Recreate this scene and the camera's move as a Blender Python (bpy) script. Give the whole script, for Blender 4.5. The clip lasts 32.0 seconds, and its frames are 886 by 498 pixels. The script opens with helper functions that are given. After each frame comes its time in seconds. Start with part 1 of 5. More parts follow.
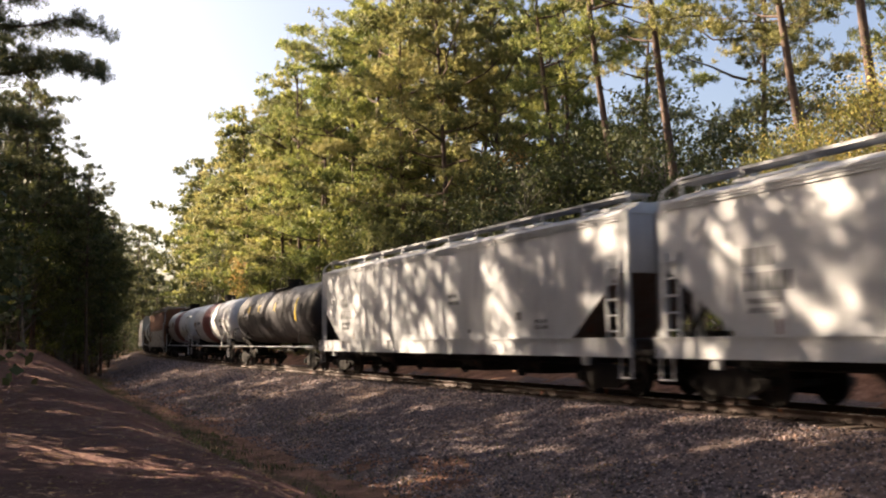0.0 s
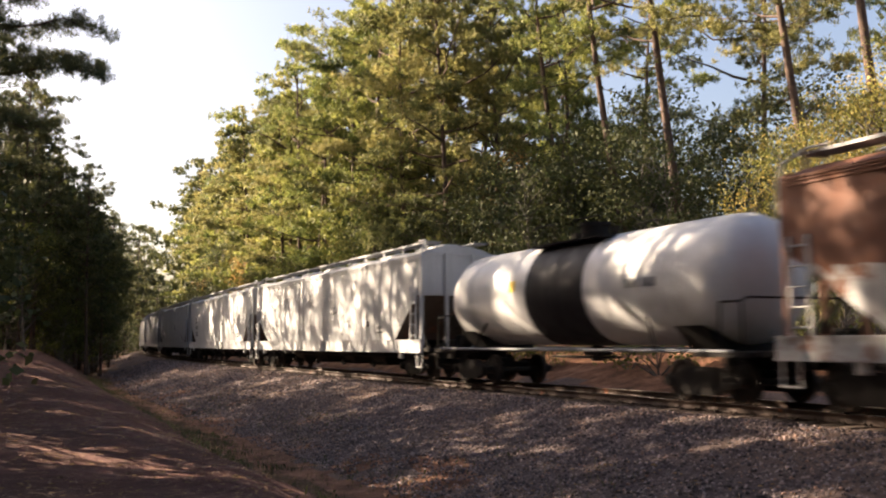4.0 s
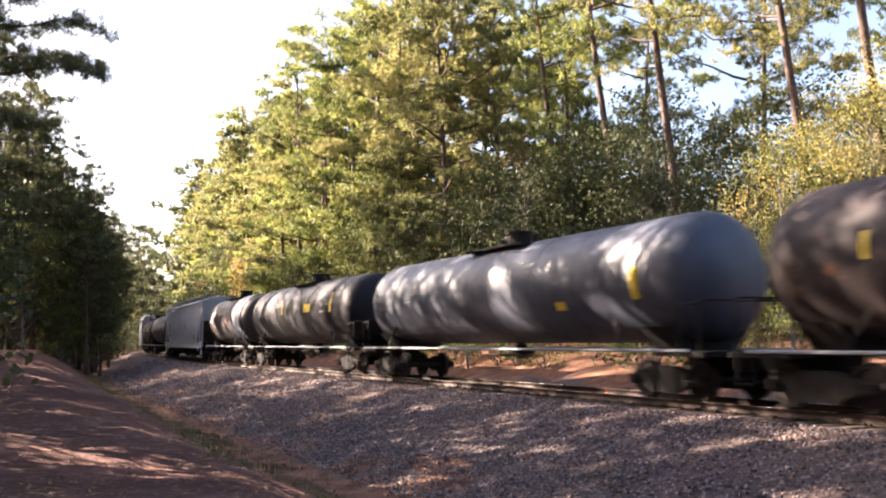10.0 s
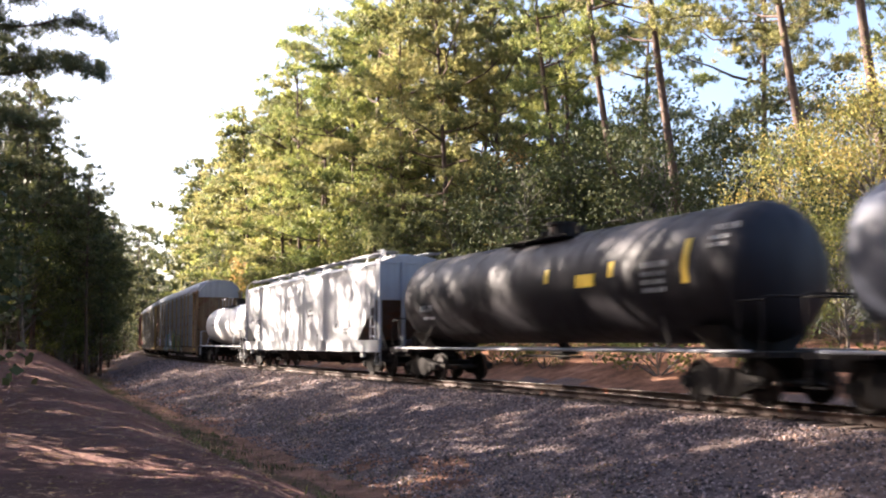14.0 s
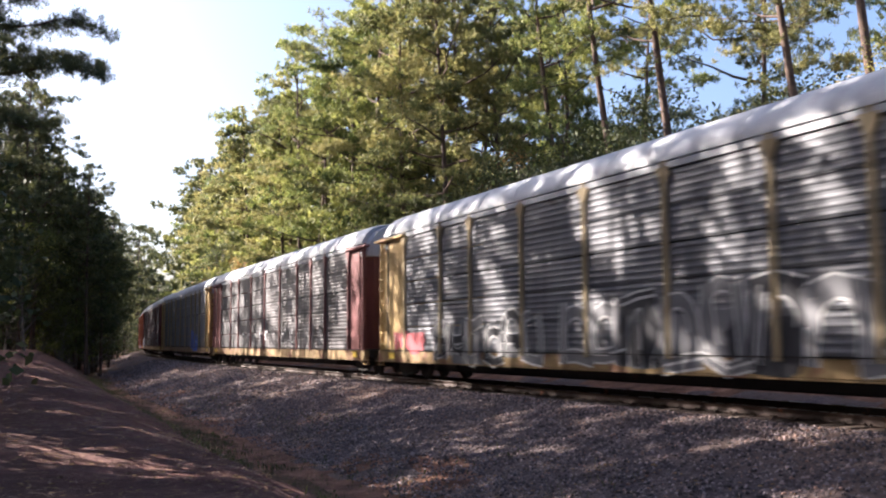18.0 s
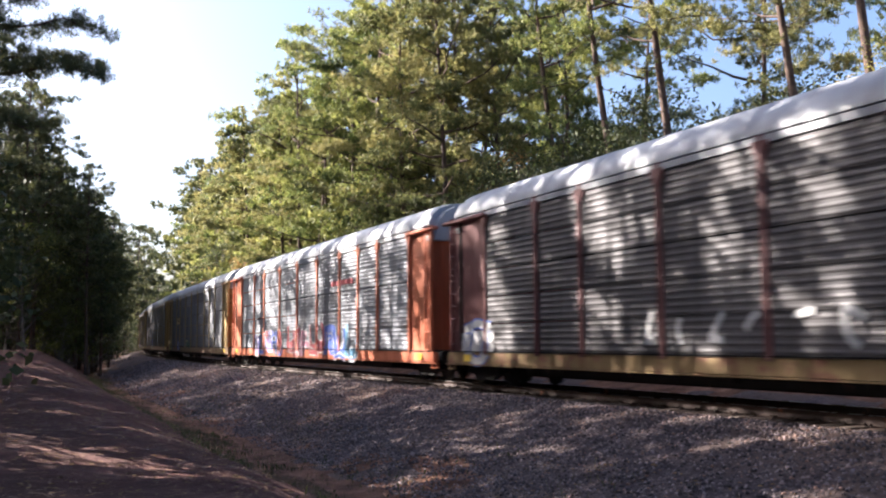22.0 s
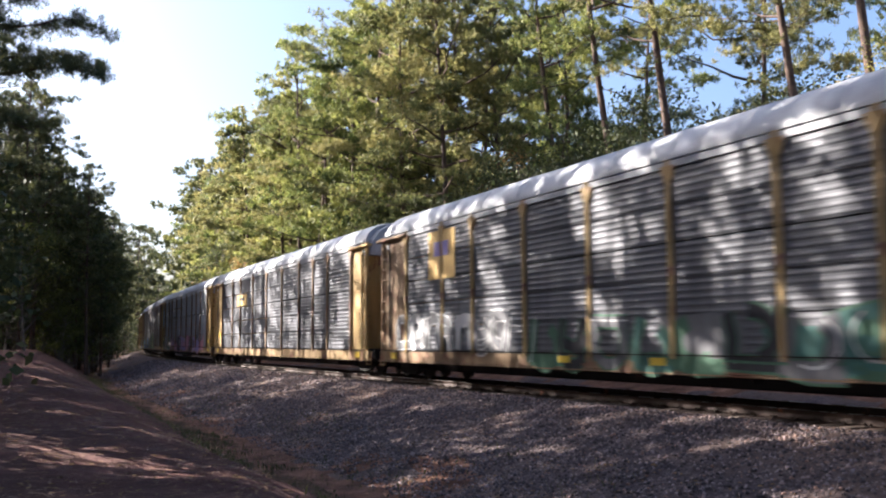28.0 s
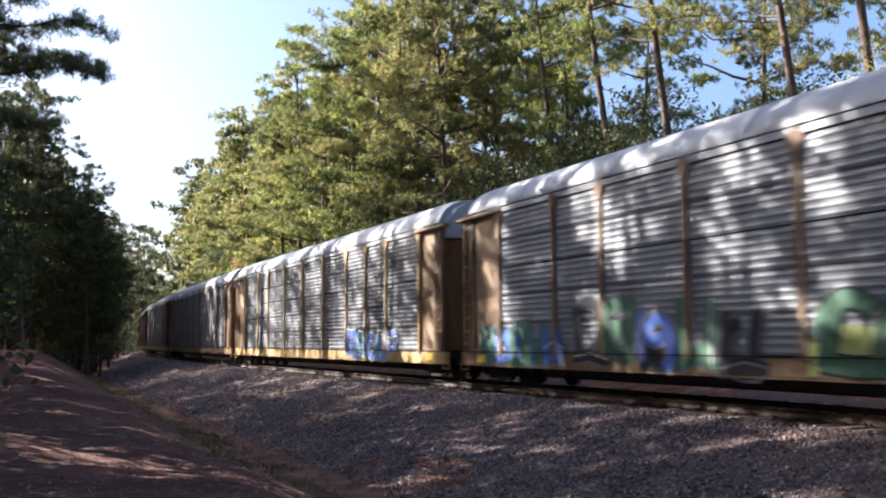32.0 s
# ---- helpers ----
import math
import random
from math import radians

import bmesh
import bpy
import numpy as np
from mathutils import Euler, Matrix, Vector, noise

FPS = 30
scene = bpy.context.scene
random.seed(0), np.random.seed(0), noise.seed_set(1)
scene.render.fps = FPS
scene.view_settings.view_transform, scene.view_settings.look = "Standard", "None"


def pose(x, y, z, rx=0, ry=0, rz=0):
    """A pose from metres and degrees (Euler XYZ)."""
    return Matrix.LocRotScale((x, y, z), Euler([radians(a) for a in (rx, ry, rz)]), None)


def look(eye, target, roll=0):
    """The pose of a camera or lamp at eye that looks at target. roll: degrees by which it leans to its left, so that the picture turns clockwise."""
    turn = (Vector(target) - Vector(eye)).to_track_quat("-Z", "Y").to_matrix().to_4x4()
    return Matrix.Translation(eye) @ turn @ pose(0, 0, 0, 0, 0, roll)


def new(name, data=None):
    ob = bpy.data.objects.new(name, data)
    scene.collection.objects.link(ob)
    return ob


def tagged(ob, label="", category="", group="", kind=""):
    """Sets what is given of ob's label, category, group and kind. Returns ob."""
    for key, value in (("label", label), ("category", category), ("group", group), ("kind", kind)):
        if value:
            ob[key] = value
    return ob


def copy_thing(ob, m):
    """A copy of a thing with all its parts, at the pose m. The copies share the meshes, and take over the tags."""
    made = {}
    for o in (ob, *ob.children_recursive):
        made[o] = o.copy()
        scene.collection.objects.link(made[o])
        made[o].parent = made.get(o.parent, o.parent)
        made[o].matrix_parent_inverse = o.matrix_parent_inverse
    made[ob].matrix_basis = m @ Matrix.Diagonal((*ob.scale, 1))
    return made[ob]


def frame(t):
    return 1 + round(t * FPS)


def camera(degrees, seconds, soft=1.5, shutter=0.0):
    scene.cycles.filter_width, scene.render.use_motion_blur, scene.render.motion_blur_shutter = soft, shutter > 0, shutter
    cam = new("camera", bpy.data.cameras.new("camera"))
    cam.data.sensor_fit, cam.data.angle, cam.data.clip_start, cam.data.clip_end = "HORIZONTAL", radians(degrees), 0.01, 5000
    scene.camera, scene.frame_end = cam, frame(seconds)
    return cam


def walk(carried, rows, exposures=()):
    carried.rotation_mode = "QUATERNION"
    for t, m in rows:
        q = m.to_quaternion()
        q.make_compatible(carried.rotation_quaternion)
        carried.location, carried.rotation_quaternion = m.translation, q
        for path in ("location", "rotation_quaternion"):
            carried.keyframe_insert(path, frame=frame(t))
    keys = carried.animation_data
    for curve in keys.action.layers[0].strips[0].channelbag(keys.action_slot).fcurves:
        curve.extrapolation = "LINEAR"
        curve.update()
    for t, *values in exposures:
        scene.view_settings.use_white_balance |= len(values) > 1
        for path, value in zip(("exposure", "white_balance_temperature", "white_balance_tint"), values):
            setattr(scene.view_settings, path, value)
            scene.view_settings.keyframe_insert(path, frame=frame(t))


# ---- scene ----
cam = camera(51.15, 32.0, soft=2.05, shutter=0.3)
EYE = look((0, 0, 1.28), (0, 100, 1.28 + 9.896), -0.4)
walk(cam, [(0.0, EYE), (32.0, EYE)], exposures=[(0.0, 2.51, 6950, 17), (2.0, 2.81, 7050, 18), (3.2, 2.66, 7050, 18), (6.0, 2.36, 6950, 17), (8.0, 2.36, 6550, 18), (10.0, 3.39, 6370, 21), (12.0, 3.26, 5970, 19), (13.0, 3.06, 5820, 18), (14.0, 3.32, 6070, 19), (17.0, 2.65, 5620, 18), (20.0, 2.69, 5640, 18), (23.0, 2.64, 5490, 16), (25.0, 2.61, 5590, 16), (29.0, 2.59, 5460, 15), (32.0, 2.54, 5420, 14)])

# ---- sun and sky ----
SUN_AZ, SUN_EL = -70.0, 27.0        # degrees from +y towards +x, and above the horizon
world = bpy.data.worlds.new("sky")
scene.world = world
world.use_nodes = True
wn = world.node_tree.nodes
sky = wn.new("ShaderNodeTexSky")
sky.sky_type = "NISHITA"
sky.sun_disc = False
sky.sun_elevation, sky.sun_rotation = radians(SUN_EL), radians(SUN_AZ)
sky.air_density, sky.dust_density, sky.ozone_density = 1.0, 4.5, 1.3
wn["Background"].inputs["Strength"].default_value = 0.05
world.node_tree.links.new(sky.outputs[0], wn["Background"].inputs["Color"])

sun_data = bpy.data.lights.new("sun", "SUN")
sun_data.energy, sun_data.angle, sun_data.color = 5.0, radians(0.53), (1.0, 0.85, 0.64)
sun = new("sun", sun_data)
SUN_DIR = Vector((math.sin(radians(SUN_AZ)) * math.cos(radians(SUN_EL)), math.cos(radians(SUN_AZ)) * math.cos(radians(SUN_EL)), math.sin(radians(SUN_EL))))
sun.matrix_world = look(SUN_DIR * 80, (0, 0, 0))


# ---- materials ----
def nodes_of(name):
    m = bpy.data.materials.new(name)
    m.use_nodes = True
    nt = m.node_tree
    return m, nt, nt.nodes["Principled BSDF"]


def ramp(nt, fac, stops):
    r = nt.nodes.new("ShaderNodeValToRGB")
    e = r.color_ramp.elements
    while len(e) < len(stops):
        e.new(0.5)
    for el, (p, c) in zip(e, stops):
        el.position, el.color = p, (*c, 1)
    nt.links.new(fac, r.inputs[0])
    return r.outputs[0]


def noise_tex(nt, scale, detail=4, rough=0.6, stretch=None, coords="Object"):
    n = nt.nodes.new("ShaderNodeTexNoise")
    n.inputs["Scale"].default_value, n.inputs["Detail"].default_value, n.inputs["Roughness"].default_value = scale, detail, rough
    tc = nt.nodes.new("ShaderNodeTexCoord")
    v = tc.outputs[coords]
    if stretch:
        mp = nt.nodes.new("ShaderNodeMapping")
        mp.inputs["Scale"].default_value = stretch
        nt.links.new(v, mp.inputs[0])
        v = mp.outputs[0]
    nt.links.new(v, n.inputs["Vector"])
    return n.outputs["Fac"]


def mix(nt, fac, a, b, mode="MIX"):
    m = nt.nodes.new("ShaderNodeMix")
    m.data_type, m.blend_type = "RGBA", mode
    for sock, val in ((m.inputs[0], fac), (m.inputs[6], a), (m.inputs[7], b)):
        if isinstance(val, (int, float)):
            sock.default_value = val
        elif isinstance(val, tuple):
            sock.default_value = (*val, 1)
        else:
            nt.links.new(val, sock)
    return m.outputs[2]


def bump(nt, bsdf, height, strength, dist=0.02):
    b = nt.nodes.new("ShaderNodeBump")
    b.inputs["Strength"].default_value, b.inputs["Distance"].default_value = strength, dist
    nt.links.new(height, b.inputs["Height"])
    nt.links.new(b.outputs[0], bsdf.inputs["Normal"])


def paint(name, rgb, rough=0.45, grime=0.5, rust=0.0, metal=0.0):
    """Weathered paint: large fade patches, fine grain, vertical run-off streaks, optional rust blooms."""
    m, nt, p = nodes_of(name)
    dark = tuple(c * 0.5 * t for c, t in zip(rgb, (0.95, 0.85, 0.72)))
    big = ramp(nt, noise_tex(nt, 0.7, 5), [(0.35, (0, 0, 0)), (0.75, (1, 1, 1))])
    streak = ramp(nt, noise_tex(nt, 1.0, 6, 0.65, (3.0, 3.0, 0.22)), [(0.45, (0, 0, 0)), (0.75, (1, 1, 1))])
    fine = noise_tex(nt, 14.0, 4)
    col = mix(nt, big, rgb, tuple(c * 0.82 for c in rgb))
    g = nt.nodes.new("ShaderNodeMath")
    g.operation = "MULTIPLY"
    g.inputs[1].default_value = grime
    nt.links.new(streak, g.inputs[0])
    col = mix(nt, g.outputs[0], col, dark)
    if rust:
        spots = ramp(nt, noise_tex(nt, 1.6, 8, 0.7), [(0.62 - rust * 0.25, (0, 0, 0)), (0.70 - rust * 0.2, (1, 1, 1))])
        col = mix(nt, spots, col, (0.16, 0.06, 0.03))
    col = mix(nt, 0.25, col, ramp(nt, fine, [(0.3, (0.4, 0.4, 0.4)), (0.7, (0.6, 0.6, 0.6))]), "OVERLAY")
    nt.links.new(col, p.inputs["Base Color"])
    nt.links.new(ramp(nt, streak, [(0.0, (rough,) * 3), (1.0, (min(1, rough + 0.25),) * 3)]), p.inputs["Roughness"])
    p.inputs["Metallic"].default_value = metal
    if max(rgb) < 0.075:
        p.inputs["Specular IOR Level"].default_value = 0.22
    bump(nt, p, fine, 0.08, 0.004)
    return m


def leaf(name, stops, translucent=0.35, rough=0.6, patch=0.35):
    """Leaves or needles: each one a little different, in patches of lighter and darker tone, letting light through."""
    m, nt, p = nodes_of(name)
    geo = nt.nodes.new("ShaderNodeNewGeometry")
    mid = nt.nodes.new("ShaderNodeMath")
    mid.operation = "MULTIPLY_ADD"
    nt.links.new(noise_tex(nt, patch, 3), mid.inputs[0])
    mid.inputs[1].default_value = 1.5
    sub = nt.nodes.new("ShaderNodeMath")
    sub.operation = "MULTIPLY_ADD"
    nt.links.new(geo.outputs["Random Per Island"], sub.inputs[0])
    sub.inputs[1].default_value, sub.inputs[2].default_value = 0.34, -0.40
    nt.links.new(sub.outputs[0], mid.inputs[2])
    col = ramp(nt, mid.outputs[0], stops)
    nt.links.new(col, p.inputs["Base Color"])
    p.inputs["Roughness"].default_value = rough
    p.inputs["Specular IOR Level"].default_value = 0.3
    tr = nt.nodes.new("ShaderNodeBsdfTranslucent")
    nt.links.new(col, tr.inputs[0])
    ms = nt.nodes.new("ShaderNodeMixShader")
    ms.inputs[0].default_value = translucent
    nt.links.new(p.outputs[0], ms.inputs[1])
    nt.links.new(tr.outputs[0], ms.inputs[2])
    nt.links.new(ms.outputs[0], nt.nodes["Material Output"].inputs["Surface"])
    return m


def rough_ground(name, stops, scale, fine_scale, bump_s=0.6, dist=0.05, tint=None):
    m, nt, p = nodes_of(name)
    a = noise_tex(nt, scale, 6, 0.65)
    b = noise_tex(nt, fine_scale, 5, 0.7)
    col = mix(nt, 0.6, ramp(nt, a, stops), ramp(nt, b, [(0.3, (0.25, 0.25, 0.25)), (0.7, (0.75, 0.75, 0.75))]), "OVERLAY")
    if tint:
        col = mix(nt, ramp(nt, noise_tex(nt, 0.22, 4), [(0.45, (0, 0, 0)), (0.62, (1, 1, 1))]), col, tint)
    nt.links.new(col, p.inputs["Base Color"])
    p.inputs["Roughness"].default_value = 0.95
    p.inputs["Specular IOR Level"].default_value = 0.2
    bump(nt, p, b, bump_s, dist)
    return m


def bark_mat(name, a, b):
    m, nt, p = nodes_of(name)
    n = noise_tex(nt, 5.0, 6, 0.7, (1, 1, 0.35))
    nt.links.new(ramp(nt, n, [(0.35, a), (0.65, b)]), p.inputs["Base Color"])
    p.inputs["Roughness"].default_value = 0.95
    bump(nt, p, n, 0.8, 0.04)
    return m


M_BALLAST = rough_ground("ballast_stone", [(0.3, (0.050, 0.037, 0.036)), (0.55, (0.126, 0.093, 0.090)), (0.75, (0.235, 0.177, 0.169))], 9, 26, 1.0, 0.05, (0.17, 0.115, 0.09))
M_CLAY = rough_ground("red_clay", [(0.35, (0.09, 0.044, 0.028)), (0.55, (0.22, 0.108, 0.066)), (0.75, (0.38, 0.225, 0.155))], 1.3, 17, 0.7, 0.06)
M_ROAD = rough_ground("dirt_track", [(0.3, (0.09, 0.041, 0.035)), (0.55, (0.175, 0.082, 0.070)), (0.8, (0.29, 0.155, 0.135))], 2.6, 24, 1.0, 0.12, (0.12, 0.06, 0.052))
M_FLOOR = rough_ground("forest_floor", [(0.3, (0.06, 0.035, 0.02)), (0.55, (0.14, 0.08, 0.045)), (0.8, (0.20, 0.13, 0.07))], 1.6, 20, 0.9, 0.08)
M_BARK = bark_mat("pine_bark", (0.036, 0.024, 0.019), (0.12, 0.075, 0.056))
M_BARK_GREY = bark_mat("grey_bark", (0.05, 0.045, 0.04), (0.19, 0.17, 0.15))
M_PINE = leaf("pine_needles", [(0.18, (0.036, 0.058, 0.018)), (0.45, (0.14, 0.172, 0.046)), (0.78, (0.38, 0.375, 0.11))], 0.45, 0.6, 0.22)
M_PINE_OLD = leaf("olive_pine_needles", [(0.18, (0.046, 0.06, 0.024)), (0.45, (0.15, 0.16, 0.055)), (0.78, (0.37, 0.325, 0.12))], 0.45, 0.6, 0.22)
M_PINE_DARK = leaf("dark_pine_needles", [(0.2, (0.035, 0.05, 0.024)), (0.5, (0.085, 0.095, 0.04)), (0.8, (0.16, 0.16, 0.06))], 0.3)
M_LEAF = leaf("green_leaves", [(0.2, (0.035, 0.055, 0.016)), (0.5, (0.10, 0.12, 0.03)), (0.8, (0.26, 0.24, 0.07))], 0.42)
# dark green leaves, lowered further so the colour holds the understory's shade
M_LEAF_DARK = leaf("dark_shaded_leaves", [(0.2, (0.022, 0.034, 0.014)), (0.5, (0.046, 0.06, 0.022)), (0.85, (0.12, 0.12, 0.042))], 0.3, 0.68)
M_LEAF_YEL = leaf("yellow_leaves", [(0.2, (0.08, 0.10, 0.03)), (0.5, (0.20, 0.20, 0.055)), (0.85, (0.44, 0.31, 0.09))], 0.45)
M_LEAF_RED = leaf("rust_leaves", [(0.2, (0.10, 0.07, 0.025)), (0.5, (0.27, 0.16, 0.055)), (0.85, (0.38, 0.22, 0.08))], 0.45)
M_GRASS = leaf("weeds", [(0.2, (0.035, 0.045, 0.016)), (0.5, (0.085, 0.095, 0.035)), (0.85, (0.20, 0.165, 0.08))], 0.25)
M_RAIL = paint("rail_steel", (0.045, 0.028, 0.022), 0.6, 0.4, 0.15, 0.1)
M_RAILTOP = paint("polished_rail", (0.55, 0.53, 0.5), 0.25, 0.2, 0, 1.0)
M_TIE = bark_mat("tie_timber", (0.035, 0.025, 0.02), (0.12, 0.085, 0.065))
M_IRON = paint("dark_iron", (0.015, 0.013, 0.012), 0.8, 0.12, 0.02)
M_WHEEL = paint("wheel_steel", (0.022, 0.018, 0.016), 0.6, 0.15, 0.1, 0.1)
M_WHITE = paint("white_car_paint", (0.43, 0.443, 0.46), 0.45, 0.3)
M_WHITE_WORN = paint("worn_white_car_paint", (0.44, 0.44, 0.44), 0.55, 0.8, 0.35)
M_LGREY = paint("light_grey_car_paint", (0.345, 0.358, 0.38), 0.45, 0.35)
M_GREY = paint("grey_car_paint", (0.30, 0.31, 0.33), 0.5, 0.35)
M_BLACK = paint("black_tank_paint", (0.014, 0.013, 0.016), 0.52, 0.15)
M_SLATE = paint("slate_tank_paint", (0.05, 0.056, 0.078), 0.46, 0.35)
M_BROWNBLACK = paint("brown_black_tank_paint", (0.036, 0.026, 0.026), 0.58, 0.5, 0.15)
M_TANKWHITE = paint("white_tank_paint", (0.60, 0.605, 0.61), 0.38, 0.25)
M_BAND = paint("maroon_band_paint", (0.22, 0.05, 0.045), 0.45, 0.3)
M_RUST = paint("rusted_brown_paint", (0.17, 0.075, 0.048), 0.7, 0.85, 0.6)
# hopper slopes with their shade put into the colour; also rust stains on tanks
M_SLOPE = paint("shaded_slope_and_rust", (0.10, 0.07, 0.055), 0.7, 0.6, 0.3)
M_SOOT = paint("sooty_grey_paint", (0.07, 0.064, 0.066), 0.55, 0.4, 0.12)
M_FADED = paint("faded_post_paint", (0.33, 0.25, 0.125), 0.55, 0.6)
M_YELLOW = paint("ochre_yellow_paint", (0.40, 0.27, 0.095), 0.55, 0.95, 0.3)
M_REDOX = paint("oxide_red_paint", (0.14, 0.037, 0.036), 0.5, 0.5)
M_ORANGE = paint("orange_red_paint", (0.45, 0.12, 0.045), 0.5, 0.35)
M_SILL = paint("worn_yellow_sill_paint", (0.25, 0.165, 0.06), 0.6, 0.95, 0.45)
# dull panel, darkened in colour for the shade on the red-posted cars
M_GALV_DARK = paint("sooty_galvanised_panel", (0.075, 0.069, 0.072), 0.55, 0.5, 0.0, 0.1)
M_TAN = paint("tan_paint", (0.22, 0.14, 0.068), 0.55, 0.95, 0.4)
M_GALV = paint("galvanised_panel", (0.178, 0.188, 0.213), 0.5, 0.6, 0.0, 0.15)
M_GALV_DULL = paint("dull_galvanised_panel", (0.096, 0.099, 0.114), 0.55, 0.6, 0.0, 0.12)
M_ROOF = paint("galvanised_roof", (0.35, 0.36, 0.385), 0.5, 0.5, 0.0, 0.05)
M_SIGNYEL = paint("yellow_marking", (0.75, 0.52, 0.04), 0.5, 0.1)
M_MARK = paint("black_lettering", (0.06, 0.06, 0.065), 0.6, 0.2)
M_MARKW = paint("white_lettering", (0.75, 0.75, 0.74), 0.6, 0.2)


# ---- mesh helpers ----
def box(bm, x, y, z, sx, sy, sz, bevel=0.0):
    g = bmesh.ops.create_cube(bm, size=1.0, matrix=Matrix.Translation((x, y, z)) @ Matrix.Diagonal((sx, sy, sz, 1)))
    if bevel:
        ed = list({e for v in g["verts"] for e in v.link_edges})
        bmesh.ops.bevel(bm, geom=ed, offset=bevel, segments=1, affect="EDGES")


def rod(bm, a, b, r, n=8, r2=None):
    a, b = Vector(a), Vector(b)
    d = b - a
    m = Matrix.Translation((a + b) / 2) @ d.to_track_quat("Z", "Y").to_matrix().to_4x4()
    bmesh.ops.create_cone(bm, cap_ends=True, segments=n, radius1=r, radius2=r if r2 is None else r2, depth=d.length, matrix=m)


def pipe(bm, pts, r, n=6):
    for a, b in zip(pts, pts[1:]):
        rod(bm, a, b, r, n)


def loft(bm, rings, closed=True, caps=True):
    vs = [[bm.verts.new(p) for p in ring] for ring in rings]
    n = len(vs[0])
    for a, b in zip(vs, vs[1:]):
        for i in range(n if closed else n - 1):
            j = (i + 1) % n
            try:
                bm.faces.new((a[i], a[j], b[j], b[i]))
            except ValueError:
                pass
    if caps and closed:
        for ring in (vs[0][::-1], vs[-1]):
            try:
                bm.faces.new(ring)
            except ValueError:
                pass


def to_mesh(name, bm, material, smooth=None):
    bmesh.ops.recalc_face_normals(bm, faces=bm.faces)
    me = bpy.data.meshes.new(name)
    bm.to_mesh(me)
    bm.free()
    me.materials.append(material)
    if smooth is not None:
        me.shade_smooth()
        me.set_sharp_from_angle(angle=radians(smooth))
    return me


def put(name, me, parent=None, at=None, label=""):
    ob = new(name, me)
    if parent is not None:
        ob.parent = parent
    if at is not None:
        ob.matrix_basis = at
    if label:
        ob["label"] = label
    return ob


def part(name, bm, material, parent, label="", smooth=None, at=None):
    return put(name, to_mesh(name, bm, material, smooth), parent, at, label)


def from_arrays(name, verts, faces, material):
    me = bpy.data.meshes.new(name)
    verts = np.asarray(verts, dtype=np.float32)
    faces = np.asarray(faces, dtype=np.int32)
    k = faces.shape[1]
    me.vertices.add(len(verts))
    me.vertices.foreach_set("co", verts.ravel())
    me.loops.add(faces.size)
    me.loops.foreach_set("vertex_index", faces.ravel())
    me.polygons.add(len(faces))
    me.polygons.foreach_set("loop_start", np.arange(0, faces.size, k, dtype=np.int32))
    me.update(calc_edges=True)
    me.validate()
    me.materials.append(material)
    return me


# ---- the line of the track: s runs away from the camera, d towards the camera's side ----
DS = 0.5
SV = np.arange(-800, 960 + DS, DS)


def heading(s):
    s = np.clip(s, -30, 330)
    return -0.4258 - 0.00098 * s + np.where(s > 35.5, 0.00222 * (s - 35.5), 0.0)


_h = heading((SV[1:] + SV[:-1]) / 2)
_x = np.concatenate([[0], np.cumsum(np.sin(_h) * DS)])
_y = np.concatenate([[0], np.cumsum(np.cos(_h) * DS)])
_x += 15.07 - np.interp(0, SV, _x)
_y -= np.interp(0, SV, _y)


def track(s, d=0.0):
    th = heading(s)
    return np.interp(s, SV, _x) - d * np.cos(th), np.interp(s, SV, _y) + d * np.sin(th)


def spot(s, d, z=0.0, turn=0.0):
    x, y = track(s, d)
    return pose(float(x), float(y), z, 0, 0, turn)


def along(s, d=0.0, z=0.0):
    """Pose on the line with +x towards the camera's end of the line, -y on the camera's side."""
    x, y = track(s, d)
    return pose(float(x), float(y), z, 0, 0, math.degrees(math.atan2(-math.cos(float(heading(s))), -math.sin(float(heading(s))))))


PROFILE_D = [-700, -60, -30, -17, -12, -8.6, -6.2, -4.4, -2.6, -1.6, 1.6, 2.4, 3.2, 4.8, 6.4, 7.4, 8.1, 8.8, 9.6, 10.3, 11.0, 12.0, 14, 16, 20, 26, 40, 80, 700]
PROFILE_Z = [2.6, 2.4, 2.2, 1.75, 1.45, 0.95, 0.15, -0.35, -0.34, -0.195, -0.195, -0.28, -0.47, -0.88, -1.27, -1.44, -1.50, -1.42, -1.08, -0.80, -0.63, -0.52, -0.42, -0.36, -0.22, 0.15, 1.0, 1.6, 2.2]


def ditch_d(s, d):
    """The ditch draws in towards the track farther on: the place across the bank, as near the start."""
    return np.asarray(d) + 0.022 * np.clip(np.asarray(s) - 30, 0, 110) * np.clip((np.asarray(d) - 2.6) / 4.0, 0, 1) * np.clip((60 - np.asarray(d)) / 30, 0, 1)


def ground_z(s, d):
    rise = np.clip((np.asarray(s) - 24) / 44, 0, 1) * np.clip((np.asarray(d) - 8.8) / 3.0, 0, 1)
    return np.interp(ditch_d(s, d), PROFILE_D, PROFILE_Z) + 1.15 * rise * (1 - np.clip((np.asarray(d) - 30) / 60, 0, 1))


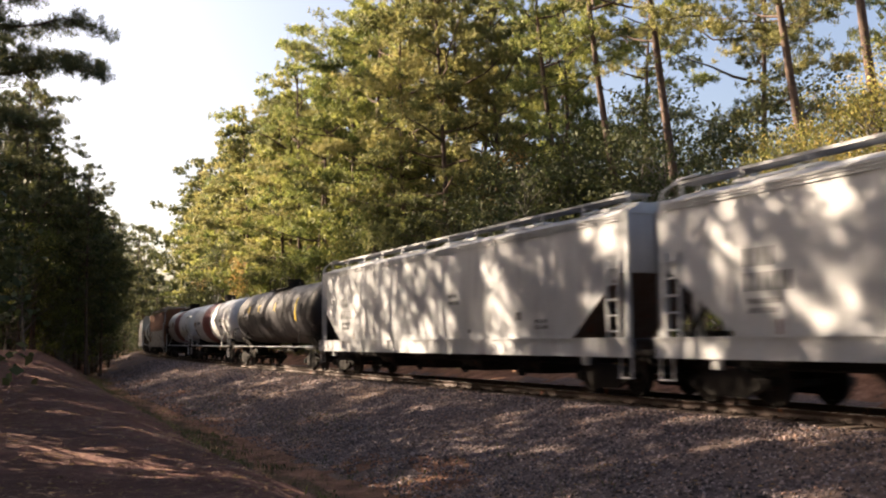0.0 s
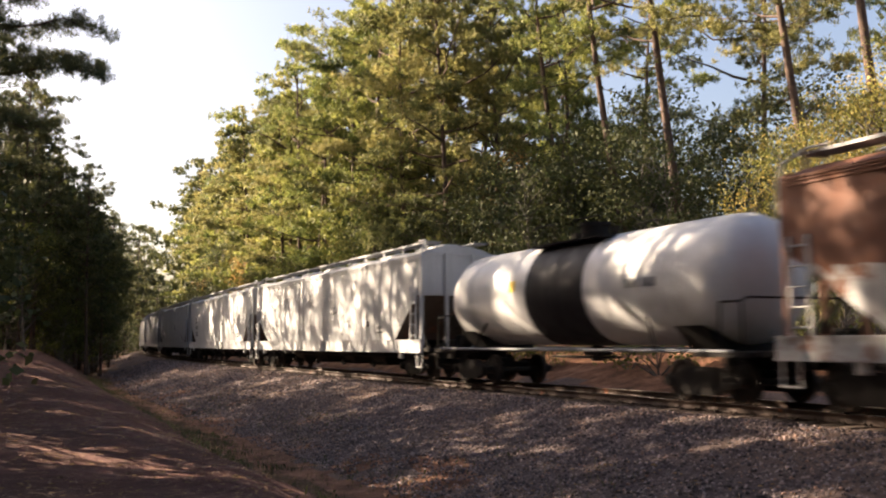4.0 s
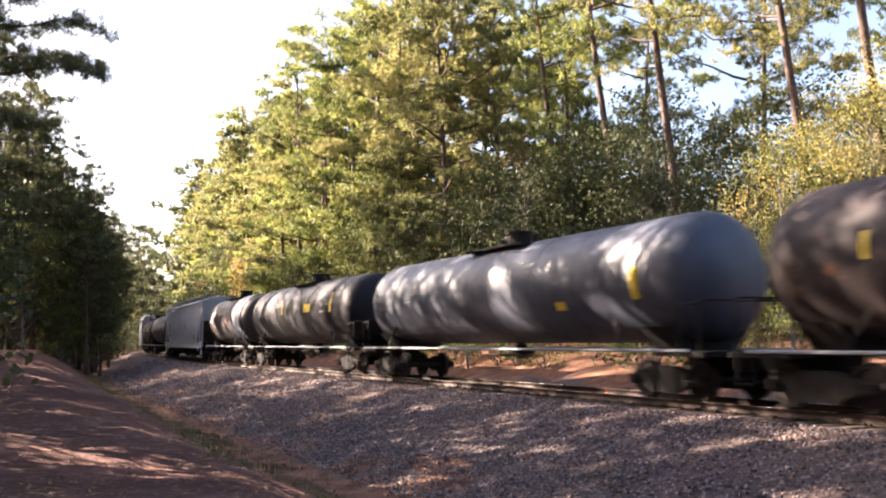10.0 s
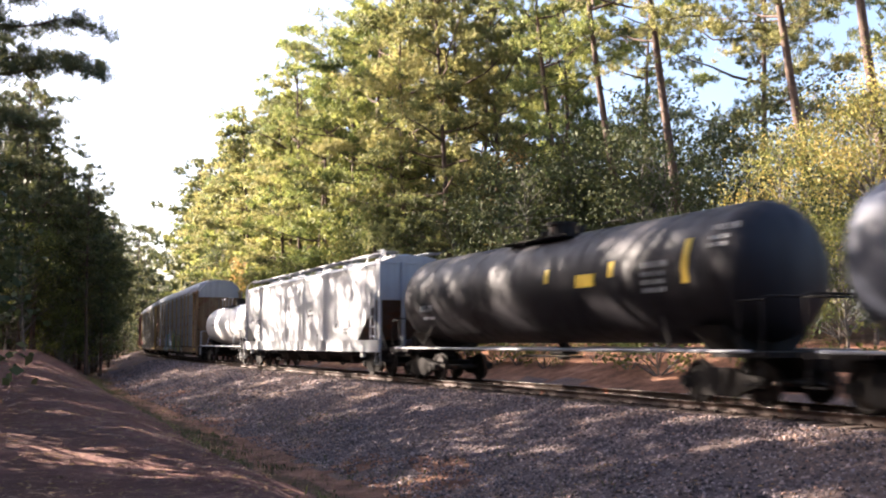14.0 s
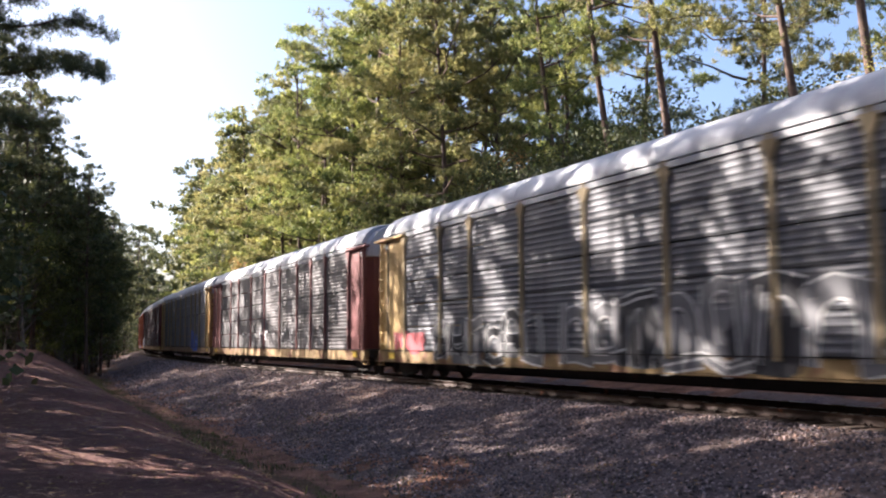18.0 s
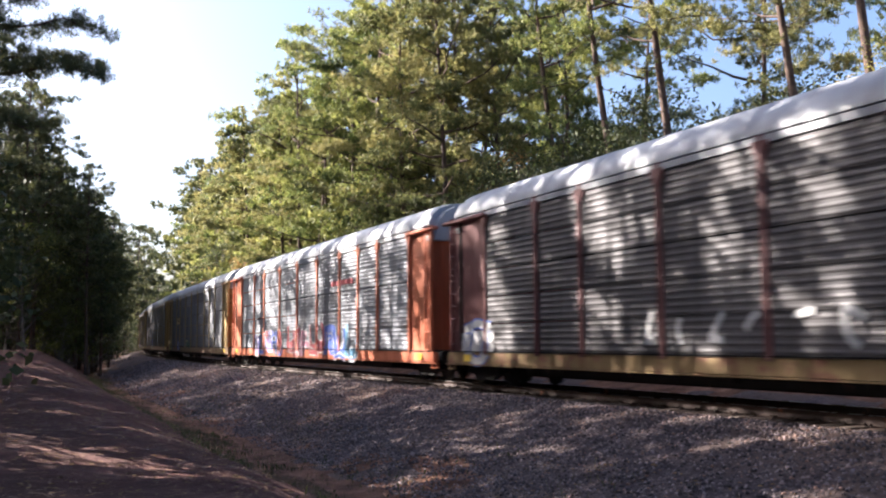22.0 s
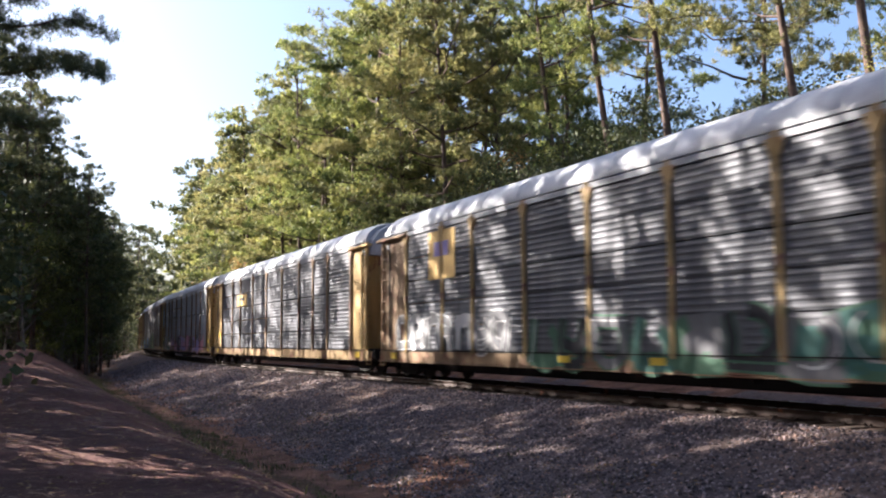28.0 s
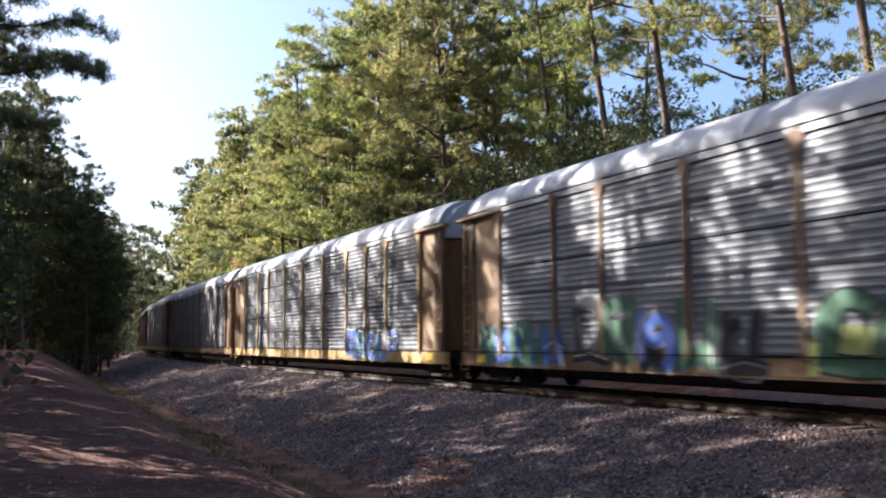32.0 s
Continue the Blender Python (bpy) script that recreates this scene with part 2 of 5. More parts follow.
# ---- ground: one sheet, in strips along the track ----
def noise2(x, y, scale, seed=0):
    """Smooth value noise on arrays."""
    r = np.random.default_rng(seed).random((64, 64))
    u, v = np.asarray(x) / scale, np.asarray(y) / scale
    i, j = np.floor(u).astype(int), np.floor(v).astype(int)
    fu, fv = u - i, v - j
    fu, fv = fu * fu * (3 - 2 * fu), fv * fv * (3 - 2 * fv)
    g = lambda a, b: r[a % 64, b % 64]
    return (g(i, j) * (1 - fu) * (1 - fv) + g(i + 1, j) * fu * (1 - fv) + g(i, j + 1) * (1 - fu) * fv + g(i + 1, j + 1) * fu * fv) * 2 - 1


def relief(s, d):
    """Small lumps and hollows: none under the track, more in the ditch and on the banks."""
    w = np.clip((np.abs(np.asarray(d) - 0.0) - 1.9) / 2.0, 0, 1)
    return w * (0.10 * noise2(s, d, 3.1, 1) + 0.05 * noise2(s, d, 0.9, 2) + 0.025 * noise2(s, d, 0.33, 3))


def height(s, d):
    return ground_z(s, d) + relief(s, d)


def build_ground():
    sv = np.concatenate([np.arange(-800, -20, 20), np.arange(-20, 4, 2), np.arange(4, 60, 0.35), np.arange(60, 160, 1.2), np.arange(160, 961, 20)])
    dv = np.concatenate([[-700, -300, -120, -60, -40, -28, -20], np.arange(-16, -3, 0.5), np.arange(-3, 18, 0.28), np.arange(18, 40, 1.2), [45, 60, 90, 150, 300, 700]])
    S, D = np.meshgrid(sv, dv, indexing="ij")
    X, Y = track(S, D)
    Z = height(S, D)
    verts = np.stack([X, Y, Z], -1).reshape(-1, 3)
    n = len(dv)
    i, j = np.meshgrid(np.arange(len(sv) - 1), np.arange(n - 1), indexing="ij")
    a = (i * n + j).ravel()
    faces = np.stack([a, a + n, a + n + 1, a + 1], -1)
    me = from_arrays("ground", verts, faces, M_FLOOR)
    for m in (M_BALLAST, M_CLAY, M_ROAD):
        me.materials.append(m)
    sc = (S[:-1, :-1] + S[1:, 1:]).ravel() / 2
    dc = (D[:-1, :-1] + D[1:, 1:]).ravel() / 2
    wob = ditch_d(sc, dc) + 0.55 * noise2(sc, dc, 2.3, 5) + 0.3 * noise2(sc, dc, 0.7, 6)
    zone = np.zeros(len(sc), int)
    zone[(wob > -4.6) & (wob < 7.2)] = 1
    clay = (wob > 5.4) & (wob < 7.4) & (noise2(sc, dc, 1.7, 31) > 0.45)
    zone[clay] = 2
    zone[(wob > -10.0) & (wob <= -4.6)] = 2
    zone[(wob >= 7.2) & (wob < 8.4)] = 2
    zone[(wob >= 9.3) & (wob < 24)] = 3
    me.polygons.foreach_set("material_index", zone.astype(np.int32))
    me.shade_smooth()
    ob = new("ground", me)
    return tagged(ob, "red clay and ballast ground with a ditch beside the track", "ground", kind="structure")


build_ground()


# ---- scattered stones, straw and weeds ----
def scatter(name, count, s0, s1, d0, d1, shapes, size, material, label, category, seed, lift=0.0, keep=None, flat=False):
    r = np.random.default_rng(seed)
    s, d = r.uniform(s0, s1, count), r.uniform(d0, d1, count)
    if keep is not None:
        m = keep(s, d, r)
        s, d = s[m], d[m]
    n = len(s)
    x, y = track(s, d)
    z = height(s, d) + lift
    tv, tf = shapes
    k = r.uniform(size[0], size[1], n)
    a = r.uniform(0, 2 * np.pi, n)
    ca, sa = np.cos(a), np.sin(a)
    jit = np.ones((n, len(tv), 3)) if flat else r.uniform(0.65, 1.25, (n, len(tv), 3))
    v = np.asarray(tv)[None] * jit * k[:, None, None]
    out = np.stack([v[..., 0] * ca[:, None] - v[..., 1] * sa[:, None] + x[:, None], v[..., 0] * sa[:, None] + v[..., 1] * ca[:, None] + y[:, None], v[..., 2] + z[:, None]], -1).reshape(-1, 3)
    f = (np.asarray(tf)[None] + (np.arange(n) * len(tv))[:, None, None]).reshape(-1, len(tf[0]))
    return tagged(new(name, from_arrays(name, out, f, material)), label, category, kind="stuff")


def stone_mat():
    m, nt, p = nodes_of("ballast_pieces")
    geo = nt.nodes.new("ShaderNodeNewGeometry")
    c = ramp(nt, geo.outputs["Random Per Island"], [(0.0, (0.038, 0.029, 0.028)), (0.5, (0.128, 0.096, 0.093)), (0.85, (0.32, 0.247, 0.238)), (1.0, (0.25, 0.14, 0.10))])
    nt.links.new(mix(nt, 0.4, c, ramp(nt, noise_tex(nt, 30, 3), [(0.3, (0.3, 0.3, 0.3)), (0.7, (0.7, 0.7, 0.7))]), "OVERLAY"), p.inputs["Base Color"])
    p.inputs["Roughness"].default_value = 0.85
    return m


STONE = ([(1, 0, 0.1), (0.2, 0.9, 0), (-0.9, 0.3, 0.1), (-0.3, -0.9, 0), (0.1, 0.1, 0.8), (0.4, -0.5, 0.6), (0, 0, -0.6)],
         [(0, 1, 4), (1, 2, 4), (2, 3, 4), (3, 5, 4), (5, 0, 4), (3, 0, 5), (1, 0, 6), (2, 1, 6), (3, 2, 6), (0, 3, 6)])
M_STONE = stone_mat()
scatter("ballast_stones", 27000, 8.5, 40, 1.4, 7.4, STONE, (0.022, 0.05), M_STONE, "loose grey crushed ballast stones on the bank", "ballast", 11, 0.0, lambda s, d, r: r.random(len(s)) < np.clip(1.4 - (s - 8) / 36, 0.2, 1))
scatter("ballast_stones", 9000, 40, 95, 1.4, 7.2, STONE, (0.04, 0.08), M_STONE, "loose grey crushed ballast stones on the bank", "ballast", 12)
scatter("ballast_stones", 5000, 10, 60, -3.2, -1.2, STONE, (0.03, 0.055), M_STONE, "loose grey crushed ballast stones on the bank", "ballast", 13)
BLADE = ([(-0.04, 0, 0), (0.04, 0, 0), (0.10, 0.12, 0.6), (0.22, 0.30, 1.0)], [(0, 1, 2), (0, 2, 3)])
weedy = lambda s, d, r: noise2(s, d, 2.6, 21) > -0.05
ditch = lambda s, d, d0, d1: (ditch_d(s, d) > d0) & (ditch_d(s, d) < d1)
scatter("ditch_weeds", 16000, 11, 90, 5.6, 10.6, BLADE, (0.05, 0.14), M_GRASS, "green and straw-coloured weeds along the ditch", "weeds", 14, -0.02, lambda s, d, r: ditch(s, d, 7.6, 10.2) & weedy(s, d, r))
scatter("ditch_weeds", 20000, 13, 80, 5.6, 10.2, BLADE, (0.08, 0.22), M_GRASS, "green and straw-coloured weeds along the ditch", "weeds", 15, -0.02, lambda s, d, r: ditch(s, d, 7.9, 9.5) & (noise2(s, d, 2.2, 22) > 0.05))
scatter("bank_weeds", 2600, 18, 50, 4.6, 7.6, BLADE, (0.06, 0.2), M_GRASS, "thin weeds on the foot of the ballast bank", "weeds", 19, -0.02, lambda s, d, r: noise2(s, d, 1.9, 24) > 0.35)
scatter("bank_weeds", 5000, 10, 90, -11, -7.2, BLADE, (0.12, 0.42), M_GRASS, "weeds on the clay bank behind the track", "weeds", 16, -0.02, lambda s, d, r: noise2(s, d, 3.0, 23) > 0.1)
STRAW = ([(-0.5, -0.03, 0.02), (0.5, -0.03, 0.05), (0.5, 0.03, 0.05), (-0.5, 0.03, 0.02)], [(0, 1, 2, 3)])
M_STRAW = leaf("pine_straw", [(0.2, (0.10, 0.05, 0.03)), (0.5, (0.24, 0.13, 0.08)), (0.85, (0.36, 0.24, 0.16))], 0.0, 0.9)
scatter("pine_straw", 24000, 8, 60, 9.9, 22, STRAW, (0.10, 0.30), M_STRAW, "fallen brown pine needles on the dirt", "pine straw", 17, 0.004)
LEAFLET = ([(-0.5, 0, 0.02), (0, -0.3, 0.1), (0.5, 0, 0.02), (0, 0.3, 0.12)], [(0, 1, 2, 3)])
scatter("fallen_leaves", 8000, 6, 60, 4.0, 22, LEAFLET, (0.06, 0.13), M_LEAF_RED, "dry fallen leaves on the dirt", "leaves", 18, 0.01)


# ---- track ----
def sweep(name, section, s_list, d, material, parent):
    verts, n = [], len(section)
    for s in s_list:
        for dd, z in section:
            x, y = track(s, d + dd)
            verts.append((float(x), float(y), z))
    faces = [(k * n + i, k * n + (i + 1) % n, (k + 1) * n + (i + 1) % n, (k + 1) * n + i) for k in range(len(s_list) - 1) for i in range(n)]
    return put(name, from_arrays(name, verts, faces, material), parent)


def build_track():
    root = tagged(new("railway_track"), "single railway track with rusty rails on timber ties", "railway track", kind="structure")
    sl = [*range(-790, -20, 10), *range(-20, 170, 2), *range(170, 950, 10)]
    sec = [(-0.07, -0.175), (0.07, -0.175), (0.07, -0.15), (0.012, -0.13), (0.012, -0.04), (0.036, -0.03), (0.036, -0.004), (-0.036, -0.004), (-0.036, -0.03), (-0.012, -0.04), (-0.012, -0.13), (-0.07, -0.15)]
    for d in (0.754, -0.754):
        r = sweep("rail", sec, sl, d, M_RAIL, root)
        sweep("running_surface", [(-0.03, -0.003), (0.03, -0.003), (0.028, 0.0), (-0.028, 0.0)], sl, d, M_RAILTOP, r)
    bm = bmesh.new()
    box(bm, 0, 0, -0.265, 0.23, 2.6, 0.175, 0.012)
    tie = to_mesh("tie", bm, M_TIE)
    bm = bmesh.new()
    for y in (-0.754, 0.754):
        box(bm, 0, y, -0.177, 0.19, 0.36, 0.014)
        for sx, sy in ((0.06, 0.09), (-0.06, -0.09), (0.06, -0.09), (-0.06, 0.09)):
            box(bm, sx, y + sy, -0.155, 0.025, 0.035, 0.04)
    plate = to_mesh("tie_plate", bm, M_RAIL)
    r = random.Random(3)
    s = 6.0
    for _ in range(290):
        m = along(s, r.uniform(-0.05, 0.05)) @ pose(0, 0, r.uniform(-0.012, 0.01), 0, 0, r.uniform(-1.2, 1.2))
        put("tie", tie, root, m)
        s += 0.52
    s = 6.0
    for _ in range(90):
        put("tie_plate", plate, root, along(s))
        s += 0.52


build_track()


# ---- trees ----
def turned(r, n):
    """n random rotations."""
    q = r.normal(size=(n, 4))
    q /= np.linalg.norm(q, axis=1)[:, None]
    w, x, y, z = q.T
    return np.stack([1 - 2 * (y * y + z * z), 2 * (x * y - z * w), 2 * (x * z + y * w), 2 * (x * y + z * w), 1 - 2 * (x * x + z * z), 2 * (y * z - x * w), 2 * (x * z - y * w), 2 * (y * z + x * w), 1 - 2 * (x * x + y * y)], -1).reshape(n, 3, 3)


def tufts(r, centres, needles, length, width):
    """Round bursts of needles: one thin triangle each, pointing outward and a little up."""
    n = len(centres)
    dirs = r.normal(size=(n, needles, 3))
    dirs[..., 2] += 0.45
    dirs /= np.linalg.norm(dirs, axis=-1, keepdims=True)
    side = np.cross(dirs, r.normal(size=dirs.shape))
    side /= np.linalg.norm(side, axis=-1, keepdims=True)
    ln = r.uniform(0.65, 1.2, (n, needles, 1)) * length
    c = centres[:, None] + r.normal(size=dirs.shape) * length * 0.25
    v = np.stack([c - side * width, c + side * width, c + dirs * ln], 2).reshape(-1, 3)
    return v, np.arange(len(v)).reshape(-1, 3)


def leaves(r, centres, per, spread, size):
    n = len(centres)
    off = np.clip(r.normal(size=(n, per, 3)), -1.6, 1.6) * np.array([spread, spread, spread * 0.6])
    c = (centres[:, None] + off).reshape(-1, 3)
    quad = np.array([(-0.5, 0, 0), (0, -0.34, 0.05), (0.55, 0, 0), (0, 0.34, 0.05)])
    v = np.einsum("nij,kj->nki", turned(r, len(c)), quad) * (size * r.uniform(0.6, 1.3, (len(c), 1, 1))) + c[:, None]
    return v.reshape(-1, 3), np.arange(len(c) * 4).reshape(-1, 4)


def tube(path, radii, sides=7):
    path = np.asarray(path, float)
    t = np.gradient(path, axis=0)
    t /= np.linalg.norm(t, axis=1)[:, None]
    up = np.where(np.abs(t[:, 2:3]) > 0.9, np.array([[1.0, 0, 0]]), np.array([[0, 0, 1.0]]))
    a = np.cross(t, up)
    a /= np.linalg.norm(a, axis=1)[:, None]
    b = np.cross(t, a)
    th = np.linspace(0, 2 * np.pi, sides, endpoint=False)
    v = path[:, None] + (a[:, None] * np.cos(th)[None, :, None] + b[:, None] * np.sin(th)[None, :, None]) * np.asarray(radii)[:, None, None]
    f = [(k * sides + i, k * sides + (i + 1) % sides, (k + 1) * sides + (i + 1) % sides, (k + 1) * sides + i) for k in range(len(path) - 1) for i in range(sides)]
    return v.reshape(-1, 3), np.array(f)


def joined(pieces):
    vs, fs, k = [], [], 0
    for v, f in pieces:
        vs.append(v)
        fs.append(f + k)
        k += len(v)
    return np.concatenate(vs), np.concatenate(fs)


def stem(r, h, lean, rad):
    z = np.linspace(0, h, 9)
    wx, wy = r.normal(size=2) * 0.012 * h
    bend = np.sin(z / h * np.pi)
    p = np.stack([lean[0] * z + wx * bend, lean[1] * z + wy * bend, z - 0.3], -1)
    return p, rad * (1 - 0.86 * (z / h) ** 0.8)


COARSE = (9, 0.40, 0.10)
COARSER = (4, 0.52, 0.19)


def pine(seed, h, base, reach, rad, needle_mat, dense=1.0, needles=(20, 0.27, 0.034), boughs=2.1, pad=1.0, lean=(0.0, 0.0), name="pine_tree", label="tall pine tree with a bare trunk and needle crown"):
    """base: height share where live branches begin; reach: length of the longest branches; needles: per tuft, length, half width."""
    r = np.random.default_rng(seed)
    root = new(name)
    p, rr = stem(r, h, r.normal(size=2) * 0.02 + np.array(lean), rad)
    v, f = tube(p, rr, 9)
    me = from_arrays("trunk", v, f, M_BARK)
    me.shade_smooth()
    put("trunk", me, root)
    limbs, cent = [], []
    count = int((1 - base) * h * boughs)
    for k in range(count):
        u = base + (1 - base) * (k + r.random()) / count
        o = np.array([np.interp(u * h, p[:, 2] + 0.3, p[:, c]) for c in range(3)])
        w = (u - base) / (1 - base)
        ln = reach * (min(1.0, 0.5 + 1.6 * w) if w < 0.3 else (1 - 0.72 * ((w - 0.3) / 0.7) ** 2.2)) * r.uniform(0.4, 1.2)
        az = k * 2.4 + r.uniform(-0.6, 0.6)
        rise = r.uniform(-0.2, 0.3) + 0.65 * w * w
        t = np.linspace(0, 1, 5)
        path = o + np.stack([np.cos(az) * ln * t, np.sin(az) * ln * t, ln * (rise * t + 0.2 * t * t)], -1) + r.normal(size=(5, 3)) * 0.06 * ln * t[:, None]
        if needles in (COARSE, COARSER):
            limbs.append(tube(path[::2], [0.015 + ln * 0.014, 0.02, 0.008], 3))
        else:
            limbs.append(tube(path, np.linspace(0.015 + ln * 0.014, 0.008, 5), 4))
        # a few side shoots, each ending in a spray of tufts
        for q in range(max(2, int(ln * 1.15 / pad ** 1.2))):
            tt = r.uniform(0.35, 1.0)
            a = np.array([np.interp(tt, t, path[:, c]) for c in range(3)])
            b = a + np.clip(r.normal(size=3), -1.5, 1.5) * np.array([0.34, 0.34, 0.10]) * (0.5 + 0.35 * ln) + (0, 0, 0.10)
            if needles not in (COARSE, COARSER) and q % 3 == 0:
                limbs.append(tube(np.array([a, b]), [0.014, 0.007], 3))
            m = max(2, int(r.uniform(5.0, 10.0) * dense * pad ** 1.2))
            cent.append(b + np.clip(r.normal(size=(m, 3)), -1.7, 1.7) * np.array([0.34 * pad, 0.34 * pad, 0.13 * pad ** 0.5]))
    tagged(put("branchwork", from_arrays("branchwork", *joined(limbs), M_BARK), root), kind="stuff")
    v, f = tufts(r, np.concatenate(cent), *needles)
    put("crown", from_arrays("crown", v, f, needle_mat), root)
    return tagged(root, label, "tree", "trees beside the track")


def broadleaf(seed, h, base, width, rad, mat, name="broadleaf_tree", label="broadleaf tree with a dense green crown", clusters=64, per=76, size=0.17):
    r = np.random.default_rng(seed)
    root = new(name)
    p, rr = stem(r, h * 0.9, r.normal(size=2) * 0.04, rad)
    v, f = tube(p, rr, 8)
    me = from_arrays("trunk", v, f, M_BARK_GREY)
    me.shade_smooth()
    put("trunk", me, root)
    limbs, cent = [], []
    for k in range(clusters):
        u = r.random() ** 0.8
        z = h * (base + (1 - base) * u)
        w = width * (math.sin(min(1, 0.22 + 0.78 * (1 - u)) * math.pi * 0.62) + 0.1) * r.uniform(0.35, 1.08)
        az = k * 2.4 + r.uniform(-0.6, 0.6)
        q = np.array([math.cos(az) * w, math.sin(az) * w, z])
        zo = max(h * base * 0.6, z - w * r.uniform(0.5, 1.0))
        o = np.array([np.interp(min(zo, h * 0.88), p[:, 2] + 0.3, p[:, c]) for c in range(3)])
        mid = (o + q) / 2 + np.array([0, 0, 0.12 * w])
        limbs.append(tube(np.array([o, mid, q]), [0.02 + 0.012 * w, 0.018, 0.007], 4))
        cent.append(q)
    tagged(put("branchwork", from_arrays("branchwork", *joined(limbs), M_BARK_GREY), root), kind="stuff")
    v, f = leaves(r, np.array(cent), per, 0.16 * width + 0.12, size)
    put("crown", from_arrays("crown", v, f, mat), root)
    return tagged(root, label, "tree", "trees beside the track")


PINES = [pine(101, 25, 0.26, 4.8, 0.26, M_PINE, 1.6, pad=1.5), pine(102, 23, 0.2, 5.0, 0.24, M_PINE_OLD, 1.6, pad=1.6), pine(104, 21, 0.16, 4.8, 0.22, M_PINE, 1.6, pad=1.5)]
THIN = [pine(105, 25, 0.46, 4.2, 0.25, M_PINE, 1.2, (22, 0.22, 0.022), 2.0, 1.6, (0.11, 0.0)), pine(106, 27, 0.42, 4.6, 0.26, M_PINE_OLD, 1.2, (22, 0.22, 0.022), 2.0, 1.6, (0.09, 0.01))]
FAR = [pine(109, 25, 0.16, 5.0, 0.26, M_PINE_OLD, 1.0, COARSE, pad=1.5), pine(110, 22, 0.12, 4.8, 0.23, M_PINE, 1.0, COARSE, pad=1.5)]
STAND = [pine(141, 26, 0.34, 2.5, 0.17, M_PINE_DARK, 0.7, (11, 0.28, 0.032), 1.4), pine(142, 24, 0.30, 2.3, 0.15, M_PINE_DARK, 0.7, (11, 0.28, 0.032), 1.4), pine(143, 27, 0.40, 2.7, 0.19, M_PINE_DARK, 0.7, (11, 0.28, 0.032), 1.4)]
TALL_SHADE = [pine(144, 33, 0.64, 4.2, 0.3, M_PINE_DARK, 1.2, (14, 0.38, 0.06), 2.2)]
UNDER_SHADE = [broadleaf(145, 9.5, 0.10, 2.2, 0.09, M_LEAF_DARK, label="slim broadleaf tree added to shade the road, dense dark green crown", clusters=56, per=40, size=0.26)]
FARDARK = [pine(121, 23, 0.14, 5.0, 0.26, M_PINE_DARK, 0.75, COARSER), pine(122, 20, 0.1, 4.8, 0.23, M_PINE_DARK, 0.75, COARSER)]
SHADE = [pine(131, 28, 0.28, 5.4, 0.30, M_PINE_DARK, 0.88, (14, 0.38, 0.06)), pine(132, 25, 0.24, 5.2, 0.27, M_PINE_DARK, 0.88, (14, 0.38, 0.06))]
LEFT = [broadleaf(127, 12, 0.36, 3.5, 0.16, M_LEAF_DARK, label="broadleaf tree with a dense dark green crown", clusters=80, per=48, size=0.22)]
LEAFY = [broadleaf(111, 9.5, 0.22, 3.0, 0.13, M_LEAF), broadleaf(112, 12, 0.28, 3.3, 0.16, M_LEAF), broadleaf(113, 7, 0.12, 2.6, 0.09, M_LEAF)]
DENSE = [broadleaf(123, 10.5, 0.12, 3.2, 0.14, M_LEAF_DARK, label="broadleaf tree with a dense dark green crown"), broadleaf(124, 9, 0.1, 3.0, 0.12, M_LEAF_DARK, label="broadleaf tree with a dense dark green crown")]
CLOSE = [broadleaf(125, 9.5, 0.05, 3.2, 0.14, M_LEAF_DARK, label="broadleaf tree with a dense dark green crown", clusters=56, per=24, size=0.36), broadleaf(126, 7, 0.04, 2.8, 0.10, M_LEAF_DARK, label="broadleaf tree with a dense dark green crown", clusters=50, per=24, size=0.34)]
YELLOW = [broadleaf(114, 9, 0.3, 2.4, 0.1, M_LEAF_YEL, label="slender broadleaf tree with yellow autumn leaves", clusters=70, per=90, size=0.115), broadleaf(115, 11, 0.35, 2.6, 0.12, M_LEAF_YEL, label="slender broadleaf tree with yellow autumn leaves", clusters=70, per=90, size=0.115)]
RUSTY = [broadleaf(116, 10, 0.4, 2.4, 0.12, M_LEAF_RED, label="broadleaf tree with rust-brown autumn leaves", clusters=40, per=50)]
SHRUB = [broadleaf(117, 3.2, 0.08, 1.6, 0.05, M_LEAF, "shrub", "dense green shrub at the wood's edge", 26, 36, 0.17), broadleaf(118, 2.2, 0.06, 1.3, 0.04, M_LEAF, "shrub", "dense green shrub at the wood's edge", 22, 36, 0.15)]
for ob in SHRUB:
    tagged(ob, category="shrub", group="shrubs at the wood's edge")
used = set()


def plant(ob, s, d, scale=1.0, turn=0.0, sink=0.0):
    """The first planting uses the tree itself, later ones are copies."""
    m = spot(s, d, float(height(s, d)) - sink, turn)
    if ob.name in used:
        ob = copy_thing(ob, m)
    else:
        used.add(ob.name)
        ob.matrix_basis = m
    ob.scale = (scale, scale, scale)
    return ob


tr = random.Random(12)


def row(kinds, s0, s1, gap, d0, d1, k0, k1):
    s = s0
    while s < s1:
        plant(tr.choice(kinds), s, tr.uniform(d0, d1), tr.uniform(k0, k1), tr.uniform(0, 360))
        s += tr.uniform(*gap)


# single trunks that stand out on the far side, leaning towards the camera's left
for ob, s, d, k, turn in ((THIN[0], 39.4, -12, 1.0, 178), (THIN[1], 36.0, -12, 1.0, 188), (THIN[0], 44.4, -12.4, 0.92, 170), (THIN[1], 30.6, -13.5, 0.95, 175), (THIN[0], 27.2, -13.2, 1.0, 200), (THIN[1], 33.5, -17, 0.95, 150), (THIN[0], 31.0, -19, 0.9, 215), (THIN[1], 71, -6.3, 0.95, 60)):
    plant(ob, s, d, k, turn)
